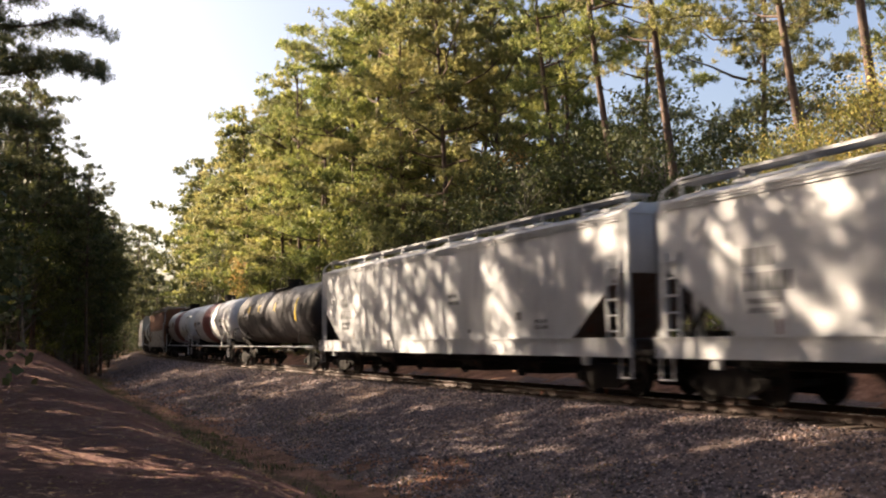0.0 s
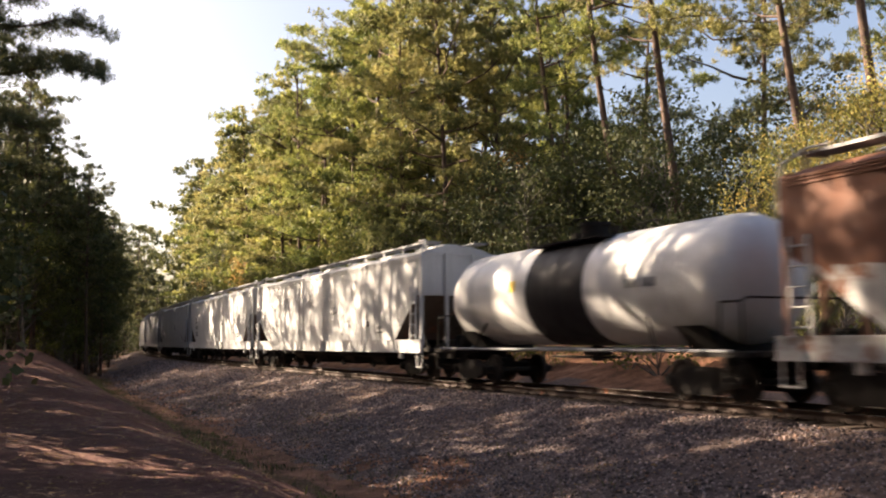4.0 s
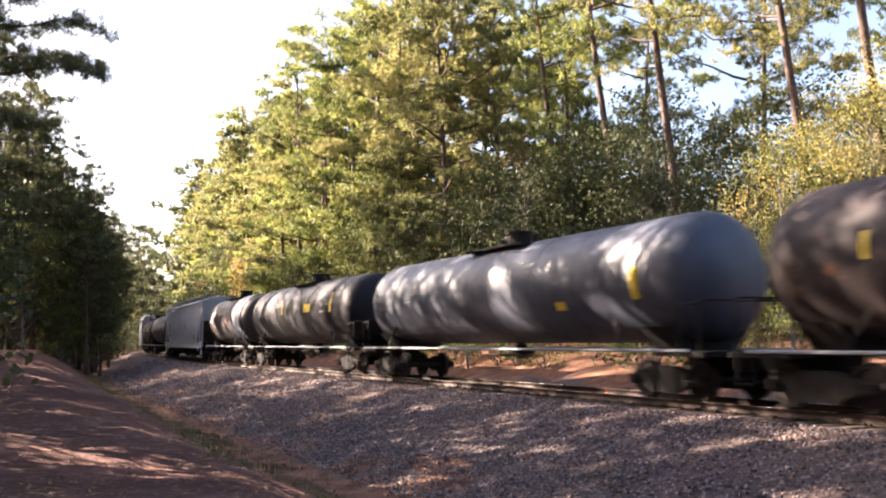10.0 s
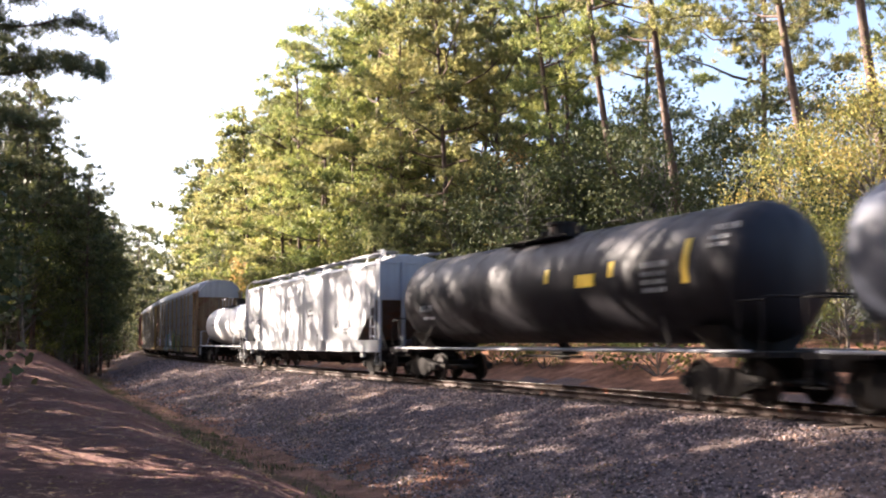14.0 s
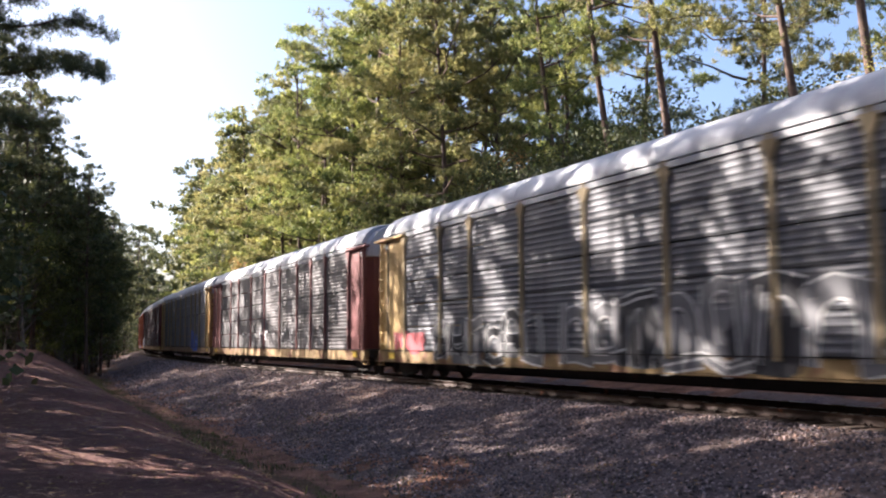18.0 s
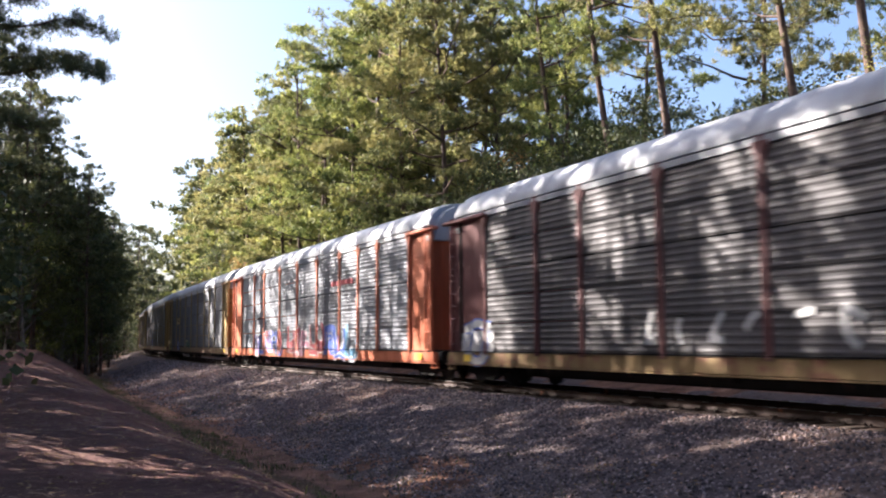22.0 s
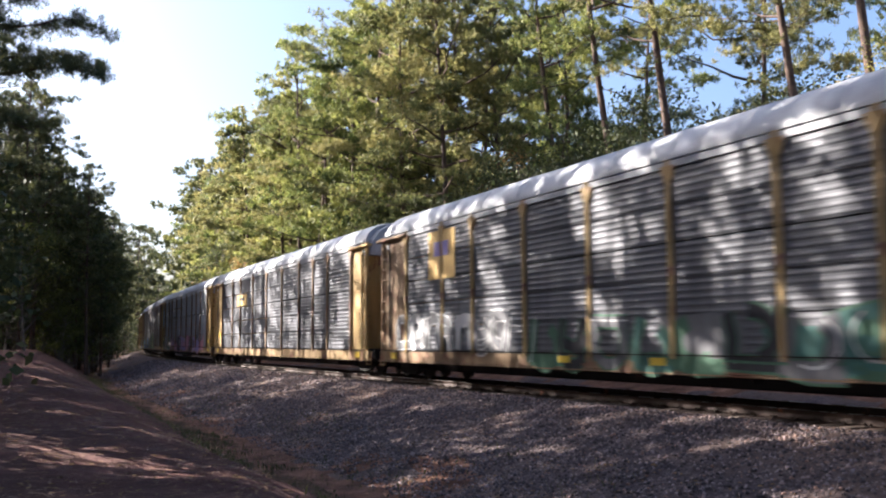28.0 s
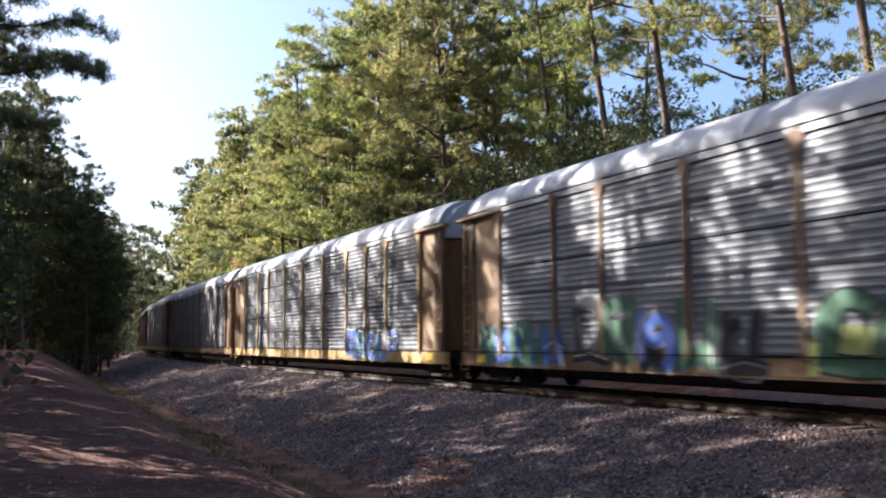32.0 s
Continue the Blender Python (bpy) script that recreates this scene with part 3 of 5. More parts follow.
# the far side's front row, tall and full, and the wood behind it
row(PINES, 51, 82, (4.2, 6.0), -8.6, -6.9, 0.9, 1.05)
row(FAR, 84, 190, (4.5, 6.5), -8.8, -7.4, 0.88, 1.02)
row(PINES + LEAFY[:1], 46, 68, (5.5, 8), -15, -11.5, 0.9, 1.05)
row(FAR + LEAFY[:1], 70, 200, (5.5, 8), -15, -11.5, 0.9, 1.05)
row(PINES, 42, 60, (7, 10), -24, -19, 0.9, 1.05)
row(FAR, 64, 120, (7, 10), -24, -19, 0.9, 1.05)
row(DENSE, 42, 60, (2.2, 3.0), -9.8, -7.6, 0.75, 0.95)
row(DENSE, 33, 48, (2.0, 2.6), -12.0, -9.2, 0.8, 1.0)
row(DENSE, 24, 36, (2.2, 3.0), -10.6, -8.8, 0.45, 0.62)
row(DENSE, 30, 46, (2.8, 3.6), -16.5, -13.0, 0.75, 0.95)
row(LEAFY, 58, 110, (3.0, 4.6), -8.4, -6.4, 0.75, 1.05)
row(LEAFY, 20, 34, (4.0, 6.0), -10.0, -8.3, 0.4, 0.5)
row(FAR, 54, 110, (7, 9), -11.5, -9.5, 0.9, 1.05)
for s, d, k in ((29.0, -12.0, 0.85), (28.3, -9.0, 0.78), (25.6, -9.4, 0.85), (25.5, -12, 0.85), (23, -12, 0.9), (22, -17, 1.0), (26.5, -16.5, 1.0), (30.5, -15.5, 0.9)):
    plant(tr.choice(YELLOW), s, d, k, tr.uniform(0, 360))
for s, d, k in ((50, -12, 1.0), (95, -6.5, 0.9), (120, -6.5, 1.0)):
    plant(RUSTY[0], s, d, k, tr.uniform(0, 360))
for s, d in ((24, -34), (12, -24)):
    plant(tr.choice(FAR), s, d, tr.uniform(0.6, 0.8), tr.uniform(0, 360))
row(DENSE, 40, 62, (2.4, 3.6), -15, -11, 0.85, 1.1)
row(CLOSE, 44, 130, (4, 6), -20, -16, 1.0, 1.25)
row(SHRUB, 14, 110, (1.8, 3.2), -7.6, -6.0, 0.5, 1.0)
# the camera's side: a stand of slender pines that lets the low sun through in streaks
sr = random.Random(77)
s = -14.0
while s < 84:
    for d0 in (14.9, 17.4, 19.9, 22.6):
        plant(sr.choice(STAND), s + sr.uniform(-1.3, 1.3), d0 + sr.uniform(-0.2, 2.0), sr.uniform(0.86, 1.06), sr.uniform(0, 360))
    s += 3.4
# unseen lower trees, added under the stand to keep road and bank in shade
s = 16.0
while s < 80:
    if s > 28 and sr.random() < (0.85 if s < 54 else 0.7):
        plant(UNDER_SHADE[0], s, sr.uniform(15.0, 16.4) + (1.4 if s > 43 else 0.0), sr.uniform(0.75, 1.0), sr.uniform(0, 360))
    if sr.random() < 0.5:
        plant(UNDER_SHADE[0], s + 1.5, sr.uniform(18.0, 20.0), sr.uniform(1.0, 1.3), sr.uniform(0, 360))
    s += sr.uniform(2.6, 3.8)
# unseen tall pines, added so their crowns shade the far side's lower wood
for s, d in ((58, 16.5), (63, 18.5), (68, 16), (73, 18), (79, 16.5), (84, 18.5)):
    plant(TALL_SHADE[0], s, d, sr.uniform(0.95, 1.05), sr.uniform(0, 360))
# thicker crowns near the camera, added out of view to shade train and bank
for s, d, k in ((17, 19, 0.95), (21, 17.2, 0.9), (26.5, 19.5, 0.95), (33, 18.5, 0.9), (30, 23, 1.05), (41, 20.0, 0.85), (52, 20.5, 0.8)):
    plant(sr.choice(SHADE), s, d, k, sr.uniform(0, 360))
# unseen backdrop rows, added to close off the sky on this side
row(FARDARK, -30, 90, (8, 11), 32, 44, 0.85, 1.05)
row(CLOSE, -20, 66, (5, 7), 27, 32, 0.7, 0.95)
row(LEAFY[:2], -10, 46, (6, 9), 17.5, 21, 0.55, 0.7)
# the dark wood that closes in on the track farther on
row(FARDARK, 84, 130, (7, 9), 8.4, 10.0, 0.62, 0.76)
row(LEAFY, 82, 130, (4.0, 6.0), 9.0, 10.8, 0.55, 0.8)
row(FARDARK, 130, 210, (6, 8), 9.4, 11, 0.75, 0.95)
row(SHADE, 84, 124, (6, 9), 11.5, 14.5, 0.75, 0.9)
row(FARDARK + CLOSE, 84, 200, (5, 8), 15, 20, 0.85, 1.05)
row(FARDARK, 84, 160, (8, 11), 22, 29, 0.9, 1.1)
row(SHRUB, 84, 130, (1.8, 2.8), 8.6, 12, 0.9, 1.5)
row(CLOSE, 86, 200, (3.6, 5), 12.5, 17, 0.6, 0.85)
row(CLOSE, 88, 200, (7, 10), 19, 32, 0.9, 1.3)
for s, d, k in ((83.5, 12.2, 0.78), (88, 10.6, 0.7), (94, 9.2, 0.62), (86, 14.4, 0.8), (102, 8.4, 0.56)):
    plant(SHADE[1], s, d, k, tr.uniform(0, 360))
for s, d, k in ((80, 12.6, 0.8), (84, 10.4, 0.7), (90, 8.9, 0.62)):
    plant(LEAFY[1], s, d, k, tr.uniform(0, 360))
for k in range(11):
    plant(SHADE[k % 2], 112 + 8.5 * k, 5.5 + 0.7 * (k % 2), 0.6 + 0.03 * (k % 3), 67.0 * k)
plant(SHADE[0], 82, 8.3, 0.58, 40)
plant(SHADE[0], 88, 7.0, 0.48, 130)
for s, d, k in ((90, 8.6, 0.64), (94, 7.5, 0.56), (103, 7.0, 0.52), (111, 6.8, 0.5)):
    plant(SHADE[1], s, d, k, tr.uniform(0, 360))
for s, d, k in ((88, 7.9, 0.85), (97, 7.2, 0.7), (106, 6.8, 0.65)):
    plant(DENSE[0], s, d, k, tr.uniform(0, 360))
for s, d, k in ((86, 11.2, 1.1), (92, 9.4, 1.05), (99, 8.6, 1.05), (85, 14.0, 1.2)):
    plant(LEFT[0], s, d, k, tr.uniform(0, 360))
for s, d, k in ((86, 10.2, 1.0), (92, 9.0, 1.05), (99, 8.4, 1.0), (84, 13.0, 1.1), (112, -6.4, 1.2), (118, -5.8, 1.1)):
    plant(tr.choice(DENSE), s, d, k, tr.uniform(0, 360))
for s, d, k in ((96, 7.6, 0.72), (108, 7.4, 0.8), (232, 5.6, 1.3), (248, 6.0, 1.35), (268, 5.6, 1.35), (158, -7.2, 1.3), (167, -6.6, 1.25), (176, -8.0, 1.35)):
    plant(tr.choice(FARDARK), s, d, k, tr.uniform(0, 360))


def overhang_pine():
    """A big pine whose layered lower limbs hang out over the road."""
    r = np.random.default_rng(301)
    root = new("pine_tree")
    p, rr = stem(r, 24, (0.02, 0.0), 0.28)
    v, f = tube(p, rr, 9)
    me = from_arrays("trunk", v, f, M_BARK)
    me.shade_smooth()
    put("trunk", me, root)
    limbs, cent = [], []
    for z, az, ln, rise in ((8.3, -6, 3.1, -0.02), (8.9, 18, 3.3, -0.14), (9.9, -4, 5.2, -0.02), (10.5, 14, 4.6, 0.02), (11.4, 4, 4.8, 0.05), (12.2, -14, 3.6, 0.08), (12.9, 10, 3.4, 0.10), (13.8, 0, 3.4, 0.12), (7.4, 4, 2.8, -0.10), (6.6, 24, 2.6, -0.12), (10.2, 120, 4.0, 0.0), (11.6, 200, 4.2, 0.05), (13.2, 260, 4.0, 0.08), (14.6, 90, 3.8, 0.1), (15.6, 330, 3.8, 0.12), (16.4, 40, 3.6, 0.16), (17.6, 170, 3.4, 0.2), (18.8, 290, 3.0, 0.24), (20.0, 60, 2.6, 0.3), (21.4, 200, 2.2, 0.35), (22.6, 320, 1.6, 0.4)):
        a = radians(az)
        o = np.array([np.interp(z, p[:, 2] + 0.3, p[:, c]) for c in range(3)])
        t = np.linspace(0, 1, 6)
        path = o + np.stack([np.cos(a) * ln * t, np.sin(a) * ln * t, ln * (rise * t + 0.10 * np.sin(t * 2.6))], -1) + r.normal(size=(6, 3)) * 0.025 * ln * t[:, None]
        limbs.append(tube(path, np.linspace(0.03 + ln * 0.012, 0.01, 6), 5))
        for q in range(int(ln * 3.0)):
            tt = 0.22 + 0.78 * (q + r.random()) / int(ln * 3.0)
            a0 = np.array([np.interp(tt, t, path[:, c]) for c in range(3)])
            side = r.uniform(-1, 1) * (0.25 + 0.55 * (1 - abs(tt - 0.6)))
            b0 = a0 + np.array([-math.sin(a) * side + 0.2 * math.cos(a), math.cos(a) * side + 0.2 * math.sin(a), r.uniform(-0.05, 0.16)])
            limbs.append(tube(np.array([a0, b0]), [0.013, 0.006], 3))
            cent.append(b0 + np.clip(r.normal(size=(13, 3)), -1.7, 1.7) * np.array([0.26, 0.26, 0.11]))
    tagged(put("branchwork", from_arrays("branchwork", *joined(limbs), M_BARK), root), kind="stuff")
    v, f = tufts(r, np.concatenate(cent), 26, 0.24, 0.012)
    put("crown", from_arrays("crown", v, f, M_PINE_DARK), root)
    tagged(root, "big dark pine with layered limbs hanging over the dirt road", "tree", "trees beside the track")
    root.matrix_basis = pose(-16.3, 29.4, float(height(36.0, 14.6)), 0, 0, 0)


overhang_pine()
# where the line bends out of sight
row(CLOSE, 150, 260, (4, 6), 5.5, 8.5, 0.5, 0.9)
row(FARDARK, 210, 330, (7, 10), -12, -6.5, 0.9, 1.1)
row(FARDARK, 215, 330, (6, 9), 6.5, 14, 0.9, 1.1)
row(FARDARK, 230, 340, (9, 13), 16, 34, 0.9, 1.1)
# round and behind the camera: unseen trees added to block light from the sky
for x, y in ((-9, -7), (-3, -11), (5, -9), (11, -13), (18, -8), (-14, -2), (-16, -12), (2, -18), (24, -16)):
    ob = copy_thing(tr.choice(FARDARK), pose(x, y, -0.4, 0, 0, tr.uniform(0, 360)))
    k = tr.uniform(0.8, 1.0)
    ob.scale = (k, k, k)
for group in (PINES, THIN, FAR, STAND, TALL_SHADE, UNDER_SHADE, FARDARK, SHADE, LEFT, LEAFY, DENSE, CLOSE, YELLOW, RUSTY, SHRUB):
    for ob in group:
        if ob.name not in used:
            for o in (*ob.children_recursive, ob):
                bpy.data.objects.remove(o)


# ---- rolling stock: +x is the way the train goes, -y the side towards the camera, z = 0 the rail's top ----
CACHE = {}


def cached(key, build):
    if key not in CACHE:
        CACHE[key] = build()
    return CACHE[key]


def mesh_of(key, material, build, smooth=None):
    def go():
        bm = bmesh.new()
        build(bm)
        return to_mesh(key.split("|")[0], bm, material, smooth)
    return cached((key, material.name), go)


def side_frame_mesh(bm):
    out = [(-1.12, 0.52), (-1.12, 0.36), (-0.72, 0.30), (-0.45, 0.17), (0.45, 0.17), (0.72, 0.30), (1.12, 0.36), (1.12, 0.52), (0.62, 0.62), (0.35, 0.72), (-0.35, 0.72), (-0.62, 0.62)]
    loft(bm, [[(x, y, z) for x, z in out] for y in (-0.08, 0.08)])
    for x in (-0.875, 0.875):
        rod(bm, (x, -0.16, 0.42), (x, 0.0, 0.42), 0.11, 10)


def wheelset_mesh(bm):
    rod(bm, (0, -1.0, 0), (0, 1.0, 0), 0.075, 10)
    for sgn in (-1, 1):
        y = 0.74 * sgn
        prof = [(0.10, -0.09), (0.13, -0.035), (0.34, -0.02), (0.36, -0.06), (0.42, -0.062), (0.43, 0.05), (0.45, 0.066), (0.36, 0.066), (0.34, 0.02), (0.13, 0.05), (0.10, 0.09)]
        n = 14
        loft(bm, [[(r * math.cos(a), y - dy * sgn, r * math.sin(a)) for r, dy in prof] for a in [2 * math.pi * i / n for i in range(n + 1)]], closed=True, caps=False)
        for i in range(4):
            a = i * math.pi / 2
            rod(bm, (0.22 * math.cos(a), y - 0.05 * sgn, 0.22 * math.sin(a)), (0.22 * math.cos(a), y + 0.05 * sgn, 0.22 * math.sin(a)), 0.03, 6)


WHEELSETS = []


def truck(car, x):
    t = put("truck", mesh_of("truck", M_IRON, lambda bm: (box(bm, 0, 0, 0.52, 0.42, 2.1, 0.26, 0.03), box(bm, 0, 0, 0.7, 0.5, 0.5, 0.12), box(bm, 0.55, 0, 0.4, 0.1, 1.5, 0.12), box(bm, -0.55, 0, 0.4, 0.1, 1.5, 0.12))), car, pose(x, 0, 0))
    for y in (-1.0, 1.0):
        put("side_frame", mesh_of("side_frame", M_IRON, side_frame_mesh), t, pose(0, y, 0))
    for dx in (-0.875, 0.875):
        w = put("wheelset", mesh_of("wheelset", M_WHEEL, wheelset_mesh, 40), t)
        w.matrix_parent_inverse = Matrix.Translation((dx, 0, 0.43))
        WHEELSETS.append(w)


def coupler_mesh(bm):
    box(bm, -0.25, 0, 0.82, 0.7, 0.16, 0.16, 0.02)
    box(bm, 0.16, 0.03, 0.82, 0.26, 0.34, 0.28, 0.05)
    pipe(bm, [(-0.2, -0.35, 0.72), (0.0, -0.38, 0.48), (0.25, -0.36, 0.42)], 0.025)


def ladder_mesh(h, w, n):
    def go(bm):
        for x in (-w / 2, w / 2):
            box(bm, x, 0, h / 2, 0.05, 0.05, h)
        for k in range(n):
            z = h * (k + 0.5) / n
            rod(bm, (-w / 2, -0.02, z), (w / 2, -0.02, z), 0.02, 6)
    return go


def common(car, half, mark=M_IRON):
    """Trucks, couplers, centre sill, air line and steps that all cars have."""
    for sg in (1, -1):
        truck(car, sg * (half - 2.05))
        put("coupler", mesh_of("coupler", M_IRON, coupler_mesh), car, pose((half - 0.22) * sg, 0, 0, 0, 0, 0 if sg > 0 else 180))


def stepwell(car, x, y, material):
    def go(bm):
        for dx in (-0.2, 0.2):
            box(bm, dx, 0, 0.68, 0.03, 0.04, 0.5)
        box(bm, 0, 0, 0.44, 0.42, 0.10, 0.03)
    put("sill_step", mesh_of("sill_step", material, go), car, pose(x, y, 0))


def marks(car, name, rows, material, yfun, label="", depth=0.006):
    """Rows of (x, z, height, word lengths): unreadable lettering as small bars; x runs with the train, words start at the left as read."""
    bm = bmesh.new()
    for x, z, h, words in rows:
        cx = x
        for w in words:
            for k in range(w):
                ww = h * 0.6
                box(bm, cx + ww / 2, yfun(z), z, ww * 0.42, depth, h)
                cx += ww
            cx += h * 0.5
    return tagged(part(name, bm, material, car, label), kind="stuff")


# -- covered hoppers --
def hopper_w(z):
    return 1.50 - 0.055 * abs((z - 2.7) / 1.4) ** 2.2


def hopper_body(half, material, two_tone):
    he = half - 0.75
    bm = bmesh.new()
    xs = [-he, -he + 0.5, -he + 1.0, -he + 1.5, -he + 2.05, -he * 0.5, 0, he * 0.5, he - 2.05, he - 1.5, he - 1.0, he - 0.5, he]
    rings = []
    for x in xs:
        k = max(0.0, (abs(x) - (he - 2.05)) / 2.05)
        zb = 1.30 + 1.45 * k
        zs = [zb + (4.05 - zb) * i / 9 for i in range(10)]
        if two_tone:
            zs = sorted(zs[:9] + [max(zb + 0.05, 2.42)]) if zb < 2.3 else zs
            zs = sorted(zs)[:10] if len(zs) > 10 else zs
            if zs[-1] < 4.05:
                zs[-1] = 4.05
        near = [(x, -hopper_w(z), z) for z in zs]
        roof = [(x, -1.32, 4.14), (x, -0.95, 4.29), (x, -0.4, 4.40), (x, 0.4, 4.40), (x, 0.95, 4.29), (x, 1.32, 4.14)]
        far = [(x, hopper_w(z), z) for z in reversed(zs)]
        rings.append(near + roof + far)
    loft(bm, rings)
    me = to_mesh("body", bm, material, 35)
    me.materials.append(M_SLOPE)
    # downward faces take a dark colour that stands in for their shade
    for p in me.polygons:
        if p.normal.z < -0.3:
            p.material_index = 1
    if two_tone:
        me.materials.append(two_tone)
        for p in me.polygons:
            if p.center.z > 2.43 and p.normal.z > -0.3:
                p.material_index = 2
    return me


def hopper(name, half, paint_mat, label, two_tone=None, lettering=(), trim=None):
    trim = trim or paint_mat
    car = tagged(new(name), label, "freight car", "cars of the train")
    he = half - 0.75
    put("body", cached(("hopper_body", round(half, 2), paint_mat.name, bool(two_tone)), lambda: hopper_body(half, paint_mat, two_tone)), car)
    key = "%.2f" % half
    for y in (-1, 1):
        def sill(bm, y=y):
            box(bm, 0, y * 1.495, 1.10, half * 2 - 0.9, 0.10, 0.40, 0.012)
            box(bm, 0, y * 1.525, 1.305, half * 2 - 0.9, 0.10, 0.03)
            box(bm, 0, y * 1.525, 0.905, half * 2 - 0.9, 0.10, 0.03)
        put("side_sill", mesh_of("side_sill|%s|%d" % (key, y), trim, sill), car)
        def ribs(bm, y=y):
            for z, t in ((3.92, 0.03), (3.99, 0.025), (4.06, 0.05)):
                box(bm, 0, y * (hopper_w(min(z, 4.05)) + 0.012), z, he * 2, 0.035, t)
        put("eave_moulding", mesh_of("eave_moulding|%s|%d" % (key, y), two_tone or paint_mat, ribs), car)
        put("roofwalk", mesh_of("roofwalk|%s" % key, M_GREY, lambda bm: (box(bm, 0, 0, 4.53, he * 2, 0.46, 0.03), box(bm, 0, -0.24, 4.525, he * 2, 0.02, 0.06), box(bm, 0, 0.24, 4.525, he * 2, 0.02, 0.06))), car, pose(0, y * 0.86, 0))
    n = int(he * 2 / 1.75)
    for k in range(n + 1):
        x = -he + 0.15 + (he * 2 - 0.3) * k / n
        put("roofwalk_bracket", mesh_of("roofwalk_bracket", trim, lambda bm: (box(bm, 0, -1.11, 4.38, 0.09, 0.02, 0.32), box(bm, 0, -0.86, 4.49, 0.05, 0.44, 0.04), box(bm, 0, -0.66, 4.42, 0.05, 0.03, 0.16))), car, pose(x, 0, 0))
    m = max(4, int(he * 2 / 3.4))
    for k in range(m):
        put("roof_hatch", mesh_of("roof_hatch", paint_mat, lambda bm: (box(bm, 0, 0, 4.47, 2.3, 0.62, 0.10, 0.03), box(bm, 0.6, 0, 4.54, 0.06, 0.7, 0.05), box(bm, -0.6, 0, 4.54, 0.06, 0.7, 0.05))), car, pose(-he + he * 2 * (k + 0.5) / m, 0, 0))
    for sg in (1, -1):
        xe = he * sg
        for y in (-1.40, 1.40):
            put("corner_post", mesh_of("corner_post", two_tone or trim, lambda bm: (box(bm, 0, 0, 2.55, 0.16, 0.10, 3.15, 0.01),)), car, pose(xe + 0.10 * sg, y, 0))
        for y in (-0.5, 0.5):
            put("end_post", mesh_of("end_post", two_tone or trim, lambda bm: box(bm, 0, 0, 2.55, 0.10, 0.12, 3.2)), car, pose(xe + 0.12 * sg, y, 0))
        put("end_panel", mesh_of("end_panel", two_tone or paint_mat, lambda bm: (box(bm, 0, 0, 3.45, 0.03, 2.72, 1.36), box(bm, 0, 0, 4.12, 0.1, 2.8, 0.08))), car, pose(xe + 0.03 * sg, 0, 0))
        put("end_platform", mesh_of("end_platform", M_IRON, lambda bm: (box(bm, 0, 0, 1.0, 0.95, 2.9, 0.10), box(bm, 0.1, 0, 1.25, 0.5, 0.4, 0.4, 0.05))), car, pose(xe + 0.28 * sg, 0, 0))
        for y in (-1.1, 1.1):
            put("brace", mesh_of("brace", M_IRON, lambda bm: rod(bm, (0, 0, 1.05), (-1.15, 0, 2.35), 0.05)), car, pose(xe, y, 0, 0, 0, 0 if sg > 0 else 180))
        put("ladder", mesh_of("ladder", trim, ladder_mesh(1.75, 0.42, 5)), car, pose(xe - 0.28 * sg, -1.52, 1.28))
        put("grab_rail", mesh_of("grab_rail", trim, lambda bm: pipe(bm, [(0, -1.42, 2.9), (0, -1.44, 4.0), (-0.05, -1.35, 4.36), (-0.35, -1.13, 4.59), (-0.9, -1.12, 4.60)], 0.028)), car, pose(xe + 0.2 * sg, 0, 0) @ (Matrix.Identity(4) if sg > 0 else Matrix.Diagonal((-1, 1, 1, 1))))
        stepwell(car, xe + 0.05 * sg, -1.45, trim)
        put("jacking_pad", mesh_of("jacking_pad", trim, lambda bm: box(bm, 0, -1.46, 0.84, 0.22, 0.12, 0.30, 0.01)), car, pose((half - 2.2) * sg, 0, 0))
    q = 4
    for k in range(q):
        def gate(bm):
            loft(bm, [[(-w, -d, z), (w, -d, z), (w, d, z), (-w, d, z)] for w, d, z in ((1.35, 1.2, 1.3), (0.55, 0.7, 0.55), (0.5, 0.6, 0.38))])
            rod(bm, (0, -1.1, 0.45), (0, 1.1, 0.45), 0.05)
            box(bm, 0, -0.95, 0.45, 0.3, 0.06, 0.26, 0.02)
        put("discharge_gate", mesh_of("discharge_gate", M_IRON, gate), car, pose((k - 1.5) * (half * 2 - 8.6) / q, 0, 0))
    put("centre_sill", mesh_of("centre_sill|%s" % key, M_IRON, lambda bm: (box(bm, 0, 0, 0.86, half * 2 - 0.9, 0.5, 0.3), rod(bm, (-half + 2, -0.9, 0.72), (half - 2, -0.9, 0.72), 0.03))), car)
    put("brake_cylinder", mesh_of("brake_cylinder", M_IRON, lambda bm: (rod(bm, (-0.5, 0.3, 1.2), (0.35, 0.3, 1.2), 0.16, 12), box(bm, 0.5, -0.6, 1.05, 0.3, 0.3, 0.3, 0.04))), car, pose(half - 3.2, 0, 0.1))
    common(car, half)
    for what in lettering:
        what(car, half)
    return car


def hop_y(z):
    return -hopper_w(min(z, 4.05)) - 0.004


def letters_rear(big=0.30, dark=M_MARK):
    """Reporting mark and number near the rear end, capacity data below and small boxes beside."""
    def go(car, half):
        marks(car, "lettering", [(-half + 3.0, 2.75, big, (4,)), (-half + 3.0, 2.30, big, (6,)), (-half + 3.1, 1.95, 0.10, (5, 4, 3)), (-half + 3.1, 1.78, 0.10, (6, 5))], dark, hop_y)
    return go


